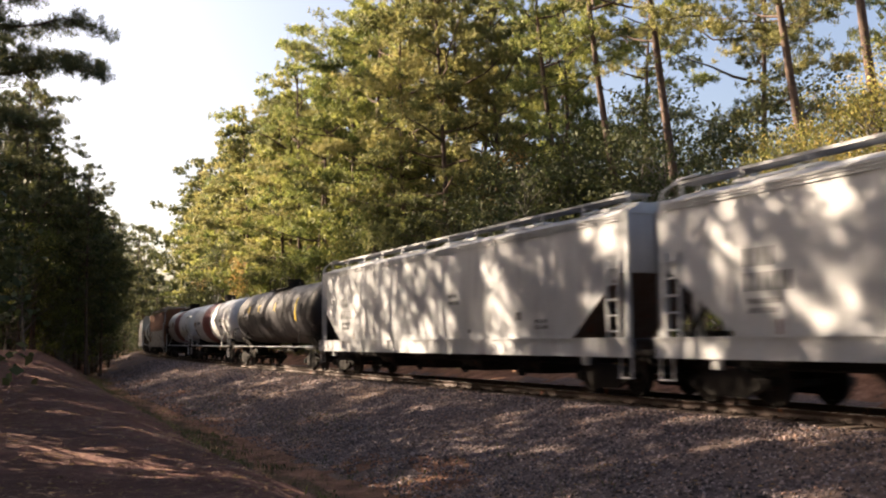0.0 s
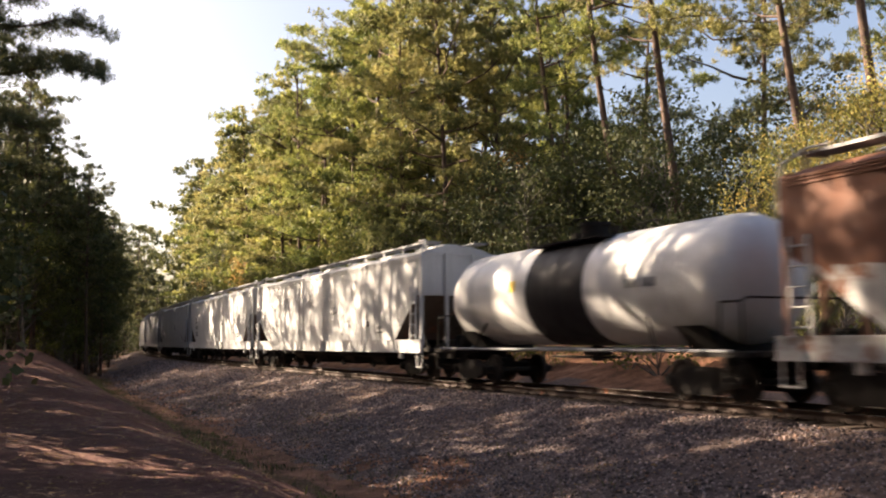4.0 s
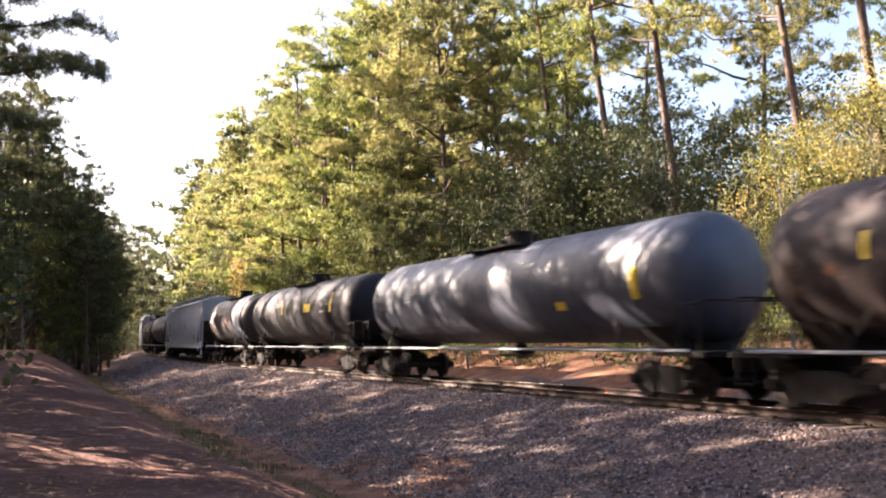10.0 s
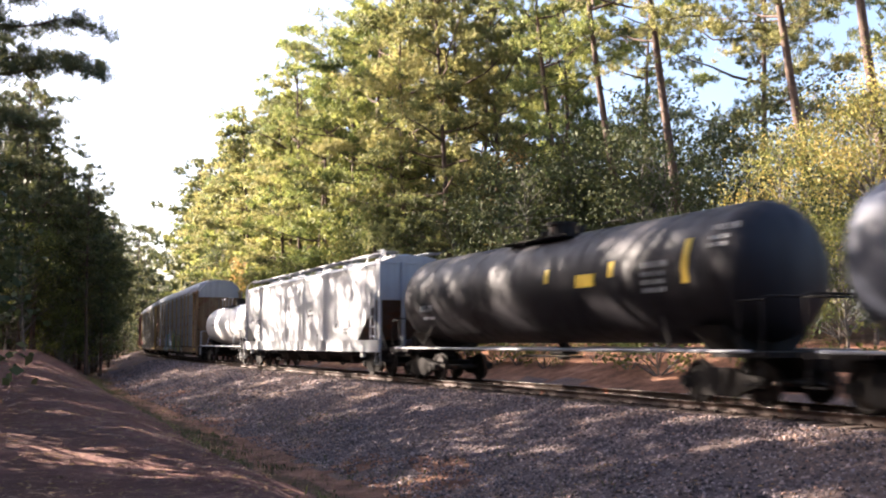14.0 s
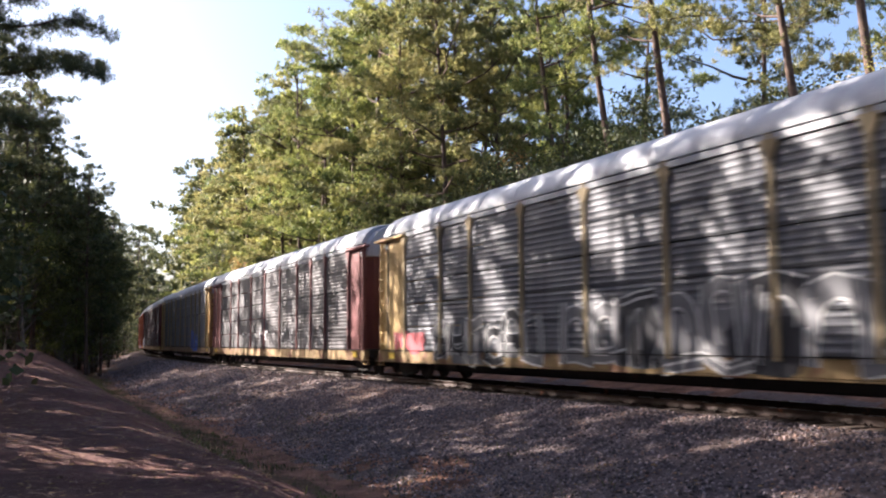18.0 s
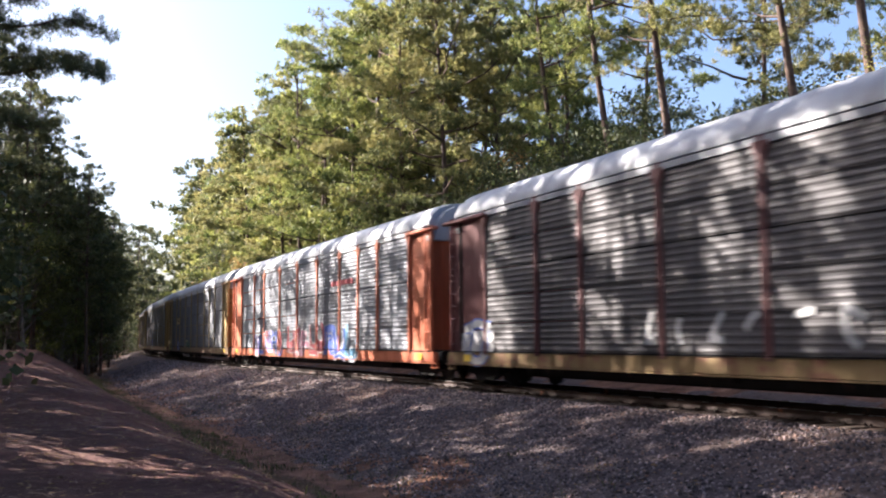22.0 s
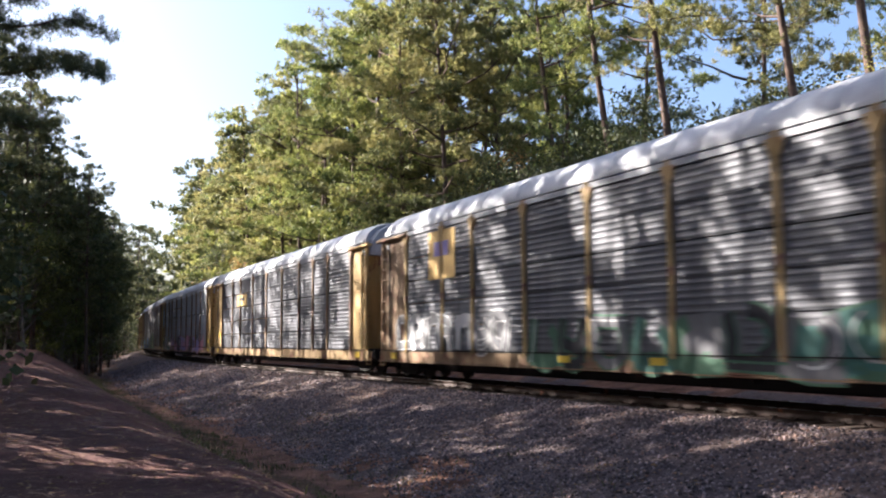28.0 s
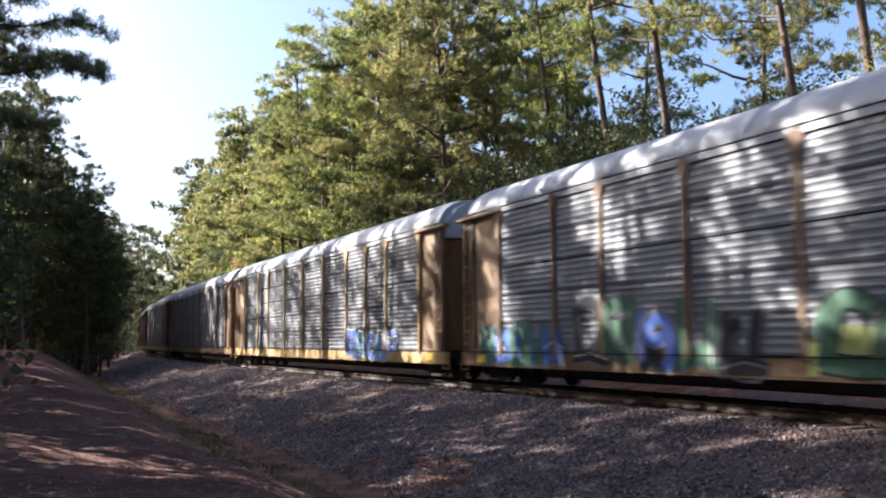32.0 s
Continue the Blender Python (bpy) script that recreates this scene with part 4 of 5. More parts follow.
def letters_mid():
    def go(car, half):
        marks(car, "capacity_data", [(1.6, 2.6, 0.12, (4, 3)), (1.6, 2.4, 0.12, (5, 4)), (half - 4.4, 1.75, 0.10, (6, 3)), (half - 4.4, 1.6, 0.10, (4, 5))], M_MARK, hop_y)
        for x, z, s in ((half - 5.2, 1.9, 0.26), (2.9, 1.55, 0.15)):
            bm = bmesh.new()
            box(bm, x, hop_y(z), z, s, 0.006, s * 0.8)
            part("placard", bm, M_MARK, car, "small dark stencilled placard")
    return go


def stain_strips(col, xs):
    def go(car, half):
        for x, h in xs:
            bm = bmesh.new()
            box(bm, x, hop_y(1.5), 1.35 + h / 2, 0.07, 0.008, h)
            part("reflector", bm, col, car, "narrow upright reflector strip")
    return go


def white_panel(x, z, w, h):
    def go(car, half):
        bm = bmesh.new()
        box(bm, x - 0, hop_y(z), z, w, 0.006, h)
        part("name_board", bm, M_MARKW, car, "white painted name patch")
        marks(car, "lettering", [(x - w * 0.4, z, h * 0.6, (4,))], M_MARK, lambda q: hop_y(q) - 0.005)
    return go


# -- tank cars --
def tank_rings(half, r, zc, n=28, straight_only=False):
    he = half - 0.95
    prof = [(-he, 0.02), (-he + 0.04, 0.42), (-he + 0.16, 0.72), (-he + 0.36, 0.91), (-he + 0.62, 0.985), (-he + 0.85, 1.0)]
    prof = prof + [(-x, k) for x, k in reversed(prof)]
    return [[(x, r * k * math.cos(2 * math.pi * i / n), zc + r * k * math.sin(2 * math.pi * i / n)) for i in range(n)] for x, k in prof]


def tank(name, half, paint_mat, label, band=None, r=1.43, zc=2.62, rail=M_IRON, extras=()):
    car = tagged(new(name), label, "freight car", "cars of the train")
    key = "%.2f|%.2f" % (half, r)
    put("barrel", mesh_of("barrel|" + key, paint_mat, lambda bm: loft(bm, tank_rings(half, r, zc)), 40), car)
    for x in (-half * 0.62, -half * 0.3, half * 0.3, half * 0.62):
        put("jacket_seam", mesh_of("jacket_seam|" + key, paint_mat, lambda bm: loft(bm, [[(x2, rr * math.cos(2 * math.pi * i / 28), zc + rr * math.sin(2 * math.pi * i / 28)) for i in range(28)] for x2, rr in ((-0.03, r - 0.01), (-0.03, r + 0.008), (0.03, r + 0.008), (0.03, r - 0.01))], caps=False), 40), car, pose(x, 0, 0))
    if band:
        w, bmat, bx = band
        part("painted_band", (lambda bm: (loft(bm, [[(x2, rr * math.cos(2 * math.pi * i / 28), zc + rr * math.sin(2 * math.pi * i / 28)) for i in range(28)] for x2, rr in ((bx - w / 2, r - 0.01), (bx - w / 2, r + 0.012), (bx + w / 2, r + 0.012), (bx + w / 2, r - 0.01))], caps=False), bm)[1])(bmesh.new()), bmat, car, "broad coloured band round the tank", 40)
    top = zc + r
    put("manway", mesh_of("manway", M_IRON, lambda bm: (rod(bm, (0, 0, -0.15), (0, 0, 0.32), 0.38, 16), rod(bm, (0, 0, 0.32), (0, 0, 0.40), 0.43, 16), rod(bm, (0.75, 0.1, -0.1), (0.75, 0.1, 0.25), 0.12, 10), rod(bm, (-0.7, -0.1, -0.1), (-0.7, -0.1, 0.22), 0.1, 10))), car, pose(0, 0, top))
    put("platform", mesh_of("platform", M_IRON, lambda bm: [box(bm, 0, y, 0.02, 3.2, 0.42, 0.04) for y in (-0.72, 0.72)] + [box(bm, x, 0, 0.0, 0.06, 1.86, 0.06) for x in (-1.55, 1.55)]), car, pose(0, 0, top - 0.12))
    for y in (-0.93, 0.93):
        for x in (-1.0, 1.0):
            put("safety_rail", mesh_of("safety_rail", M_GREY if rail is M_WHITE else rail, lambda bm: pipe(bm, [(-0.5, 0, -0.1), (-0.5, 0, 0.42), (-0.44, 0, 0.48), (0.44, 0, 0.48), (0.5, 0, 0.42), (0.5, 0, -0.1)], 0.02)), car, pose(x, y, top - 0.1))
    put("ladder", mesh_of("tank_ladder", rail, ladder_mesh(2.9, 0.4, 9)), car, pose(0, 1.5, 1.05, 3))
    for y in (-1, 1):
        put("running_rail", mesh_of("running_rail|" + key, M_GREY if rail is M_IRON else rail, lambda bm: pipe(bm, [(-half + 0.8, 0, 1.04), (half - 0.8, 0, 1.04)], 0.035)), car, pose(0, y * 1.42, 0))
    for sg in (1, -1):
        put("end_platform", mesh_of("tank_end_platform", M_IRON, lambda bm: (box(bm, 0, 0, 0.98, 1.5, 2.85, 0.10), box(bm, -0.1, 0, 0.85, 1.9, 0.6, 0.36))), car, pose((half - 1.1) * sg, 0, 0))
        put("saddle", mesh_of("saddle|%.2f" % r, M_IRON, lambda bm: loft(bm, [[(-0.45, y, z) for y, z in ((-1.2, 1.55), (-0.7, 1.0), (0.7, 1.0), (1.2, 1.55), (0.6, 1.30), (-0.6, 1.30))], [(0.45, y, z) for y, z in ((-1.2, 1.55), (-0.7, 1.0), (0.7, 1.0), (1.2, 1.55), (0.6, 1.30), (-0.6, 1.30))]])), car, pose((half - 2.2) * sg, 0, 0))
        put("handrail", mesh_of("tank_handrail", rail, lambda bm: (pipe(bm, [(0, -1.38, 1.0), (0, -1.38, 1.98), (0.06, -1.3, 2.05), (0.06, 1.3, 2.05), (0, 1.38, 1.98), (0, 1.38, 1.0)], 0.024), pipe(bm, [(0.0, -1.38, 1.98), (-0.55, -1.4, 1.98), (-0.6, -1.4, 1.05)], 0.024))), car, pose((half - 0.52) * sg, 0, 0) @ (Matrix.Identity(4) if sg > 0 else Matrix.Diagonal((-1, 1, 1, 1))))
        put("stay", mesh_of("tank_stay", rail, lambda bm: rod(bm, (0, -1.42, 1.04), (-0.45, -1.25, 1.75), 0.03)), car, pose((half - 3.0) * sg, 0, 0, 0, 0, 0) @ (Matrix.Identity(4) if sg > 0 else Matrix.Diagonal((-1, 1, 1, 1))))
        stepwell(car, (half - 0.75) * sg, -1.42, rail)
    put("bottom_outlet", mesh_of("bottom_outlet|%.2f" % r, M_IRON, lambda bm: (rod(bm, (0, 0, 0.75), (0, 0, zc - r + 0.1), 0.16, 12), box(bm, 0, 0, 0.98, 0.7, 0.5, 0.2, 0.04), rod(bm, (-1.4, -0.5, 0.85), (1.6, -0.5, 0.85), 0.03))), car)
    common(car, half)
    for what in extras:
        what(car, half, r, zc)
    return car


def barrel_patch(x, z, w, h, material, name="placard", label="", lift=0.012):
    """A patch that follows the barrel's curve on the camera's side, centred at height z."""
    def go(car, half, r, zc):
        bm = bmesh.new()
        a0, a1 = math.asin((z - h / 2 - zc) / r), math.asin(min(1, (z + h / 2 - zc) / r))
        n = 5
        rr = r + lift
        rows = [[(xx, -rr * math.cos(a0 + (a1 - a0) * i / n), zc + rr * math.sin(a0 + (a1 - a0) * i / n)) for i in range(n + 1)] for xx in (x - w / 2, x + w / 2)]
        back = [[(px, py * 0.99, pz) for px, py, pz in row] for row in rows]
        loft(bm, [rows[0], rows[1]], closed=False)
        loft(bm, [back[0], back[1]], closed=False)
        part(name, bm, material, car, label)
    return go


def barrel_words(rows, material):
    def go(car, half, r, zc):
        marks(car, "lettering", rows, material, lambda z: -math.sqrt(max(0.01, r * r - (z - zc) ** 2)) - 0.012)
    return go


# -- autoracks --
BAYS = [0.60, 2.85, 5.60, 7.60, 10.50, 13.40, 16.30, 19.20, 21.30, 23.30, 26.15, 28.27]
HALF = 14.3
ROWS = [(0.985, 1.716), (1.75, 2.466), (2.50, 3.216), (3.25, 3.966), (4.00, 4.722)]


def panel_mesh(w, z0, z1):
    def go(bm):
        h = z1 - z0
        n = 5
        prof = [(0.0, 0.0)]
        for k in range(n):
            a = h * k / n
            prof += [(0.0, a + 0.012), (0.010, a + 0.045), (0.010, a + h / n * 0.46), (0.0, a + h / n * 0.46 + 0.04)]
        prof.append((0.0, h))
        front = [[(x, -p, z0 + z) for p, z in prof] for x in (0.012, w - 0.012)]
        loft(bm, front, closed=False)
        bx = [(0.012, 0.02, z0), (w - 0.012, 0.02, z0), (w - 0.012, 0.02, z1), (0.012, 0.02, z1)]
        bm.faces.new([bm.verts.new(p) for p in bx])
        box(bm, w / 2, 0.012, z1 - 0.006, w - 0.02, 0.02, 0.012)
    return go


def roof_section(over=0.0):
    return [(-1.53, 4.93), (-1.53, 5.02), (-1.36, 5.34), (-1.08, 5.58), (-0.7, 5.71), (-0.3, 5.765), (0.3, 5.765), (0.7, 5.71), (1.08, 5.58), (1.36, 5.34), (1.53, 5.02), (1.53, 4.93)]


def autorack(label, panel, post, sill, door, door_top=M_ROOF, extras=()):
    car = tagged(new("autorack_car"), label, "freight car", "cars of the train")
    y = -1.49
    for i, (a, b) in enumerate(zip(BAYS[1:-2], BAYS[2:-1])):
        for z0, z1 in ROWS:
            put("panel", mesh_of("panel|%.2f|%.2f" % (b - a, z0), panel, panel_mesh(b - a, z0, z1)), car, pose(a - HALF, y, 0))
    for k, a in enumerate(BAYS[1:-1]):
        put("post", mesh_of("rack_post", post, lambda bm: (box(bm, 0, -1.525, 2.9, 0.13, 0.07, 4.05, 0.01), loft(bm, [[(-0.065, yy, 4.45), (0.065, yy, 4.45), (0.2, yy, 4.72), (0.2, yy, 4.80), (-0.2, yy, 4.80), (-0.2, yy, 4.72)] for yy in (-1.562, -1.50)]))), car, pose(a - HALF, 0, 0))
    put("far_side", mesh_of("rack_far_side", panel, lambda bm: (box(bm, 0, 1.49, 2.95, 25.0, 0.05, 3.95), [box(bm, a - HALF, 1.53, 2.9, 0.13, 0.06, 4.0) for a in BAYS])), car)
    def roof(bm):
        # sides turn down and the ends round off
        rings = []
        for x, k in ((-13.36, 0.93), (-13.1, 0.975), (-12.6, 1.0), (12.6, 1.0), (13.1, 0.975), (13.36, 0.93)):
            rings.append([(x, yy * (0.985 if k < 0.95 else 1), 4.93 + (z - 4.93) * k) for yy, z in roof_section()])
        loft(bm, rings)
    roof_ob = put("roof", mesh_of("rack_roof", M_ROOF, roof, 35), car)
    for k in range(13):
        put("roof_seam", mesh_of("roof_seam", M_ROOF, lambda bm: loft(bm, [[(xx, yy * q, 4.93 + (z - 4.93) * 1.0 + (q - 1) * 0.6) for yy, z in roof_section()[1:-1]] for xx, q in ((-0.03, 0.995), (-0.03, 1.008), (0.03, 1.008), (0.03, 0.995))], closed=False)), roof_ob, pose(-12.3 + k * 2.05, 0, 0.004))
    for sy in (-1, 1):
        put("side_sill", mesh_of("rack_sill|%d" % sy, sill, lambda bm: (box(bm, 0, sy * 1.47, 0.775, 27.5, 0.10, 0.33, 0.01), box(bm, 0, sy * 1.50, 0.585, 27.9, 0.08, 0.03))), car)
        put("sill_ledge", mesh_of("sill_ledge|%d" % sy, M_IRON, lambda bm: box(bm, 0, sy * 1.49, 0.957, 26.9, 0.12, 0.026)), car)
        put("eave_rail", mesh_of("eave_rail|%d" % sy, M_ROOF, lambda bm: box(bm, 0, sy * 1.505, 4.825, 25.9, 0.05, 0.145, 0.01)), car)
    put("deck", mesh_of("rack_deck", M_IRON, lambda bm: (box(bm, 0, 0, 0.85, 27.9, 2.8, 0.16), box(bm, 0, 0, 0.52, 24.0, 0.7, 0.5), box(bm, 0, 0, 0.56, 19.4, 2.5, 0.34), [box(bm, x, 0, 0.6, 0.12, 2.7, 0.3) for x in (-8, -5, -2, 1, 4, 7)], rod(bm, (-9, -1.0, 0.42), (9, -1.0, 0.42), 0.04))), car)
    put("inner_deck", mesh_of("rack_inner", M_IRON, lambda bm: (box(bm, 0, 0, 2.2, 26.5, 2.8, 0.08), box(bm, 0, 0, 3.6, 26.5, 2.8, 0.08))), car)
    for sg in (1, -1):
        flip = Matrix.Identity(4) if sg > 0 else Matrix.Diagonal((-1, 1, 1, 1))
        x0, x1 = (BAYS[-2] - HALF, BAYS[-1] - HALF - 0.42) if sg > 0 else (BAYS[0] - HALF + 0.15, BAYS[1] - HALF)
        for sy in (-1, 1):
            w = x1 - x0
            ep = put("end_side_panel", mesh_of("end_side_panel|%d" % sg, door, lambda bm: box(bm, 0, 0, 2.93, w - 0.08, 0.05, 3.92)), car, pose((x0 + x1) / 2, sy * 1.43, 0))
            for k in (-0.5, 0.5):
                put("stile", mesh_of("end_stile", door, lambda bm: box(bm, 0, 0, 2.93, 0.11, 0.10, 4.0, 0.01)), ep, pose(w * k, sy * 0.065, 0))
            put("door_gap", mesh_of("door_gap", M_IRON, lambda bm: box(bm, 0, 0, 2.9, 0.12, 0.03, 3.7)), ep, pose(sg * (w * 0.5 - 0.52), sy * 0.035, 0))
            put("header_beam", mesh_of("header_beam|%d" % sg, door, lambda bm: box(bm, 0, 0, 4.80, w + 0.5, 0.22, 0.10, 0.02)), ep, pose(sg * 0.15, sy * 0.10, 0))
            put("placard", mesh_of("sill_placard", M_SIGNYEL, lambda bm: box(bm, 0, 0, 0.78, 0.42, 0.02, 0.2)), ep, pose(0, sy * 0.12, 0))
        for half_door in (-1, 1):
            n = 7
            pts = [(13.52 - 0.35 * (i / n) ** 2.5, half_door * (0.02 + 1.40 * i / n)) for i in range(n + 1)]
            ed = put("end_door", mesh_of("end_door|%d" % half_door, door, lambda bm: loft(bm, [[(px, py, z) for px, py in pts] + [(px - 0.05, py, z) for px, py in reversed(pts)] for z in (1.0, 2.9, 4.45)])), car, flip)
            for i in (1, 3, 5):
                put("rib", mesh_of("door_rib", door, lambda bm: box(bm, 0, 0, 2.8, 0.03, 0.05, 3.5)), ed, pose(pts[i][0] + 0.012, pts[i][1], 0))
            put("latch_bar", mesh_of("latch_bar", M_IRON, lambda bm: box(bm, 0, 0, 0, 0.05, 0.55, 0.13)), ed, pose(13.52, half_door * 0.55, 3.05))
        put("door_header", mesh_of("door_header", door_top, lambda bm: loft(bm, [[(xx, yy * k, 4.46 + (z - 4.93) * 1.42) for yy, z in roof_section()] for xx, k in ((13.05, 0.965), (13.44, 0.955), (13.56, 0.90))])), car, flip)
        put("ladder", mesh_of("rack_ladder", door, ladder_mesh(3.7, 0.38, 10)), car, pose((13.36 if sg > 0 else -13.38), -1.53, 1.0))
        put("end_sill", mesh_of("rack_end_sill", M_IRON, lambda bm: (box(bm, 13.95, 0, 0.82, 0.12, 2.7, 0.3), rod(bm, (14.05, -1.3, 0.62), (14.05, -0.4, 0.62), 0.02))), car, flip)
        stepwell(car, 13.7 * sg, -1.46, sill)
    common(car, HALF)
    for what in extras:
        what(car)
    return car


def squiggle(r, n=5):
    """A loose crooked loop in a unit square, smoothed: a sprayed shape, no letter."""
    p = [(0.5 + 0.5 * math.cos(a) * r.uniform(0.35, 1.0), 0.5 + 0.5 * math.sin(a) * r.uniform(0.45, 1.0)) for a in sorted(r.uniform(0, 5.2) for _ in range(n))]
    out = []
    for k in range(len(p) - 1):
        a, b, c, d = p[max(0, k - 1)], p[k], p[k + 1], p[min(len(p) - 1, k + 2)]
        for t in (0.0, 0.33, 0.66):
            out.append(tuple(0.5 * (2 * b[i] + (c[i] - a[i]) * t + (2 * a[i] - 5 * b[i] + 4 * c[i] - d[i]) * t * t + (3 * b[i] - a[i] - 3 * c[i] + d[i]) * t ** 3) for i in (0, 1)))
    return out + [p[-1]]


def stroke(bm, pts, width, y):
    """A band of paint along pts with mitred joins."""
    pts = [Vector((p[0], 0, p[1])) for p in pts]
    left, right = [], []
    for i, p in enumerate(pts):
        d = Vector((0, 0, 0))
        if i:
            d += (p - pts[i - 1]).normalized()
        if i < len(pts) - 1:
            d += (pts[i + 1] - p).normalized()
        if d.length < 0.05:
            d = Vector((1, 0, 0.3))
        n = Vector((-d.z, 0, d.x)).normalized() * width / 2
        left.append(bm.verts.new((p.x + n.x, y, p.z + n.z)))
        right.append(bm.verts.new((p.x - n.x, y, p.z - n.z)))
    for k in range(len(pts) - 1):
        bm.faces.new((left[k], left[k + 1], right[k + 1], right[k]))


def blob(bm, r, cx, cz, rx, rz, y, n=11, lean=0.0):
    """A rounded uneven patch of paint."""
    k = [r.uniform(0.62, 1.22) for _ in range(n)]
    k = [(k[i - 1] + 4 * k[i] + k[(i + 1) % n]) / 6 for i in range(n)]
    pts = []
    for i in range(n):
        c, q = math.cos(2 * math.pi * i / n), math.sin(2 * math.pi * i / n)
        zz = rz * k[i] * math.copysign(abs(q) ** 0.55, q)
        pts.append((cx + rx * k[i] * math.copysign(abs(c) ** 0.55, c) + lean * zz, y, max(0.60, cz + zz)))
    bm.faces.new([bm.verts.new(p) for p in pts])


def sprayed_figure(r):
    """Crooked bars and hooks in a unit square, like the limbs of a bubble figure; no letter."""
    out = []
    lean = r.uniform(-0.12, 0.22)
    for x in (r.uniform(0.10, 0.22), r.uniform(0.72, 0.90))[: r.choice((1, 2, 2))]:
        out.append([(x - lean * 0.5, r.uniform(0.0, 0.12)), (x + r.uniform(-0.06, 0.06), 0.5), (x + lean * 0.5, r.uniform(0.86, 1.0))])
    z = r.choice((0.12, 0.5, 0.88))
    out.append([(0.05, z + r.uniform(-0.1, 0.1)), (0.5, z + r.uniform(-0.14, 0.14)), (0.95, z + r.uniform(-0.1, 0.1))])
    a0, turn = r.uniform(0, 6.28), r.choice((-1, 1)) * r.uniform(2.4, 4.2)
    cx, cz = r.uniform(0.4, 0.6), r.uniform(0.35, 0.65)
    out.append([(cx + 0.36 * math.cos(a0 + turn * k / 7), cz + 0.38 * math.sin(a0 + turn * k / 7)) for k in range(8)])
    return out


def graffiti(x0, x1, z0, z1, mats, outline, seed, letters=5):
    """Spray paint: thin clouds of colour, and over them a crowd of fat outlined figures made of bent bars."""
    def go(car):
        r = random.Random(seed)
        w, h = (x1 - x0) / letters, z1 - z0
        mid = (z0 + z1) / 2 - 0.02
        for k in range(max(1, letters // 2)):
            bm = bmesh.new()
            blob(bm, r, r.uniform(x0 + w / 2, x1 - w / 2), mid + r.uniform(-0.2, 0.0) * h, w * r.uniform(0.6, 1.0), h * r.uniform(0.26, 0.40), -1.5225 - 0.00025 * k, 18)
            part("paint_cloud", bm, r.choice(mats + [C_GREY]), car, "sprayed cloud of graffiti paint")
        for k in range(letters):
            cx, zz = x0 + w * (k + r.uniform(-0.12, 0.08)), z0 + r.uniform(-0.04, 0.06) * h
            ww, hh = w * r.uniform(1.0, 1.25), h * r.uniform(0.86, 1.02)
            fat = min(0.26, 0.21 * min(w, h)) * r.uniform(0.85, 1.2)
            fig = [[(cx + ww * gx, max(0.64, zz + hh * gz)) for gx, gz in line] for line in sprayed_figure(r)]
            edge = min(0.05, fat * 0.28)
            for name, mat, width, y, label in (("paint_outline", outline, fat + 2 * edge, -1.5262, "sprayed graffiti outline"), ("paint_fill", mats[k % len(mats)], fat, -1.5300, "sprayed graffiti fill")):
                bm = bmesh.new()
                for q, line in enumerate(fig):
                    stroke(bm, line, width, y - 0.0003 * k - 0.00006 * q)
                part(name, bm, mat, car, label)
            bm = bmesh.new()
            line = r.choice(fig)
            stroke(bm, [(px + fat * 0.18, pz + fat * 0.12) for px, pz in line], max(0.03, fat * 0.2), -1.5340 - 0.0002 * k)
            part("paint_line", bm, r.choice((outline, C_WHITE)), car, "sprayed graffiti line")
    return go


def tag_strokes(x0, x1, z0, z1, mat, seed, letters=6, width=0.06):
    """Thin sprayed strokes like handwriting."""
    def go(car):
        r = random.Random(seed)
        w = (x1 - x0) / letters
        for k in range(letters):
            bm = bmesh.new()
            g = squiggle(r, r.choice((3, 4, 5)))
            stroke(bm, [(x0 + w * (k + 0.05 + 0.85 * gx), z0 + (z1 - z0) * gz) for gx, gz in g], width, -1.5345 - 0.0002 * k)
            part("paint_tag", bm, mat, car, "thin sprayed graffiti tag")
    return go


def frame_mark(x, z, w, h, mat):
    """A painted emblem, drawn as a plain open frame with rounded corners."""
    def go(car):
        bm = bmesh.new()
        c = 0.2
        pts = [(x + w, z + h - 0.1), (x + w - c, z + h), (x + c, z + h), (x, z + h - c), (x, z + c), (x + c, z), (x + w - c, z), (x + w, z + 0.1)]
        stroke(bm, pts, 0.12, -1.536)
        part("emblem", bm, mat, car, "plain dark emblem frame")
    return go


def oval_patch(x, z, rx, rz, fill, edge):
    """A painted oval with a dark rim."""
    def go(car):
        for name, mat, k, y in (("paint_outline", edge, 1.0, -1.536), ("paint_fill", fill, 0.8, -1.539)):
            bm = bmesh.new()
            blob(bm, random.Random(3), x, z, rx * k, rz * (1 - (1 - k) * rx / rz), y, 18)
            part(name, bm, mat, car, "sprayed oval patch of graffiti paint")
    return go


def side_plate(x, z, w, h, mat, name="sign_plate", label="", frame_mat=None):
    def go(car):
        bm = bmesh.new()
        box(bm, x, -1.53, z, w, 0.02, h, 0.004)
        part(name, bm, mat, car, label)
        if frame_mat:
            bm = bmesh.new()
            box(bm, x, -1.543, z + h * 0.12, w * 0.55, 0.006, h * 0.3)
            part("emblem", bm, frame_mat, car, "plain coloured emblem patch")
    return go


C_WHITE = paint("spray_white", (0.50, 0.50, 0.50), 0.6, 0.5)
C_BLUE = paint("spray_blue", (0.06, 0.12, 0.45), 0.6, 0.15)
C_LBLUE = paint("spray_light_blue", (0.11, 0.28, 0.45), 0.6, 0.25)
C_CYAN = paint("spray_cyan", (0.13, 0.42, 0.47), 0.6, 0.25)
C_RED = paint("spray_red", (0.32, 0.05, 0.06), 0.6, 0.3)
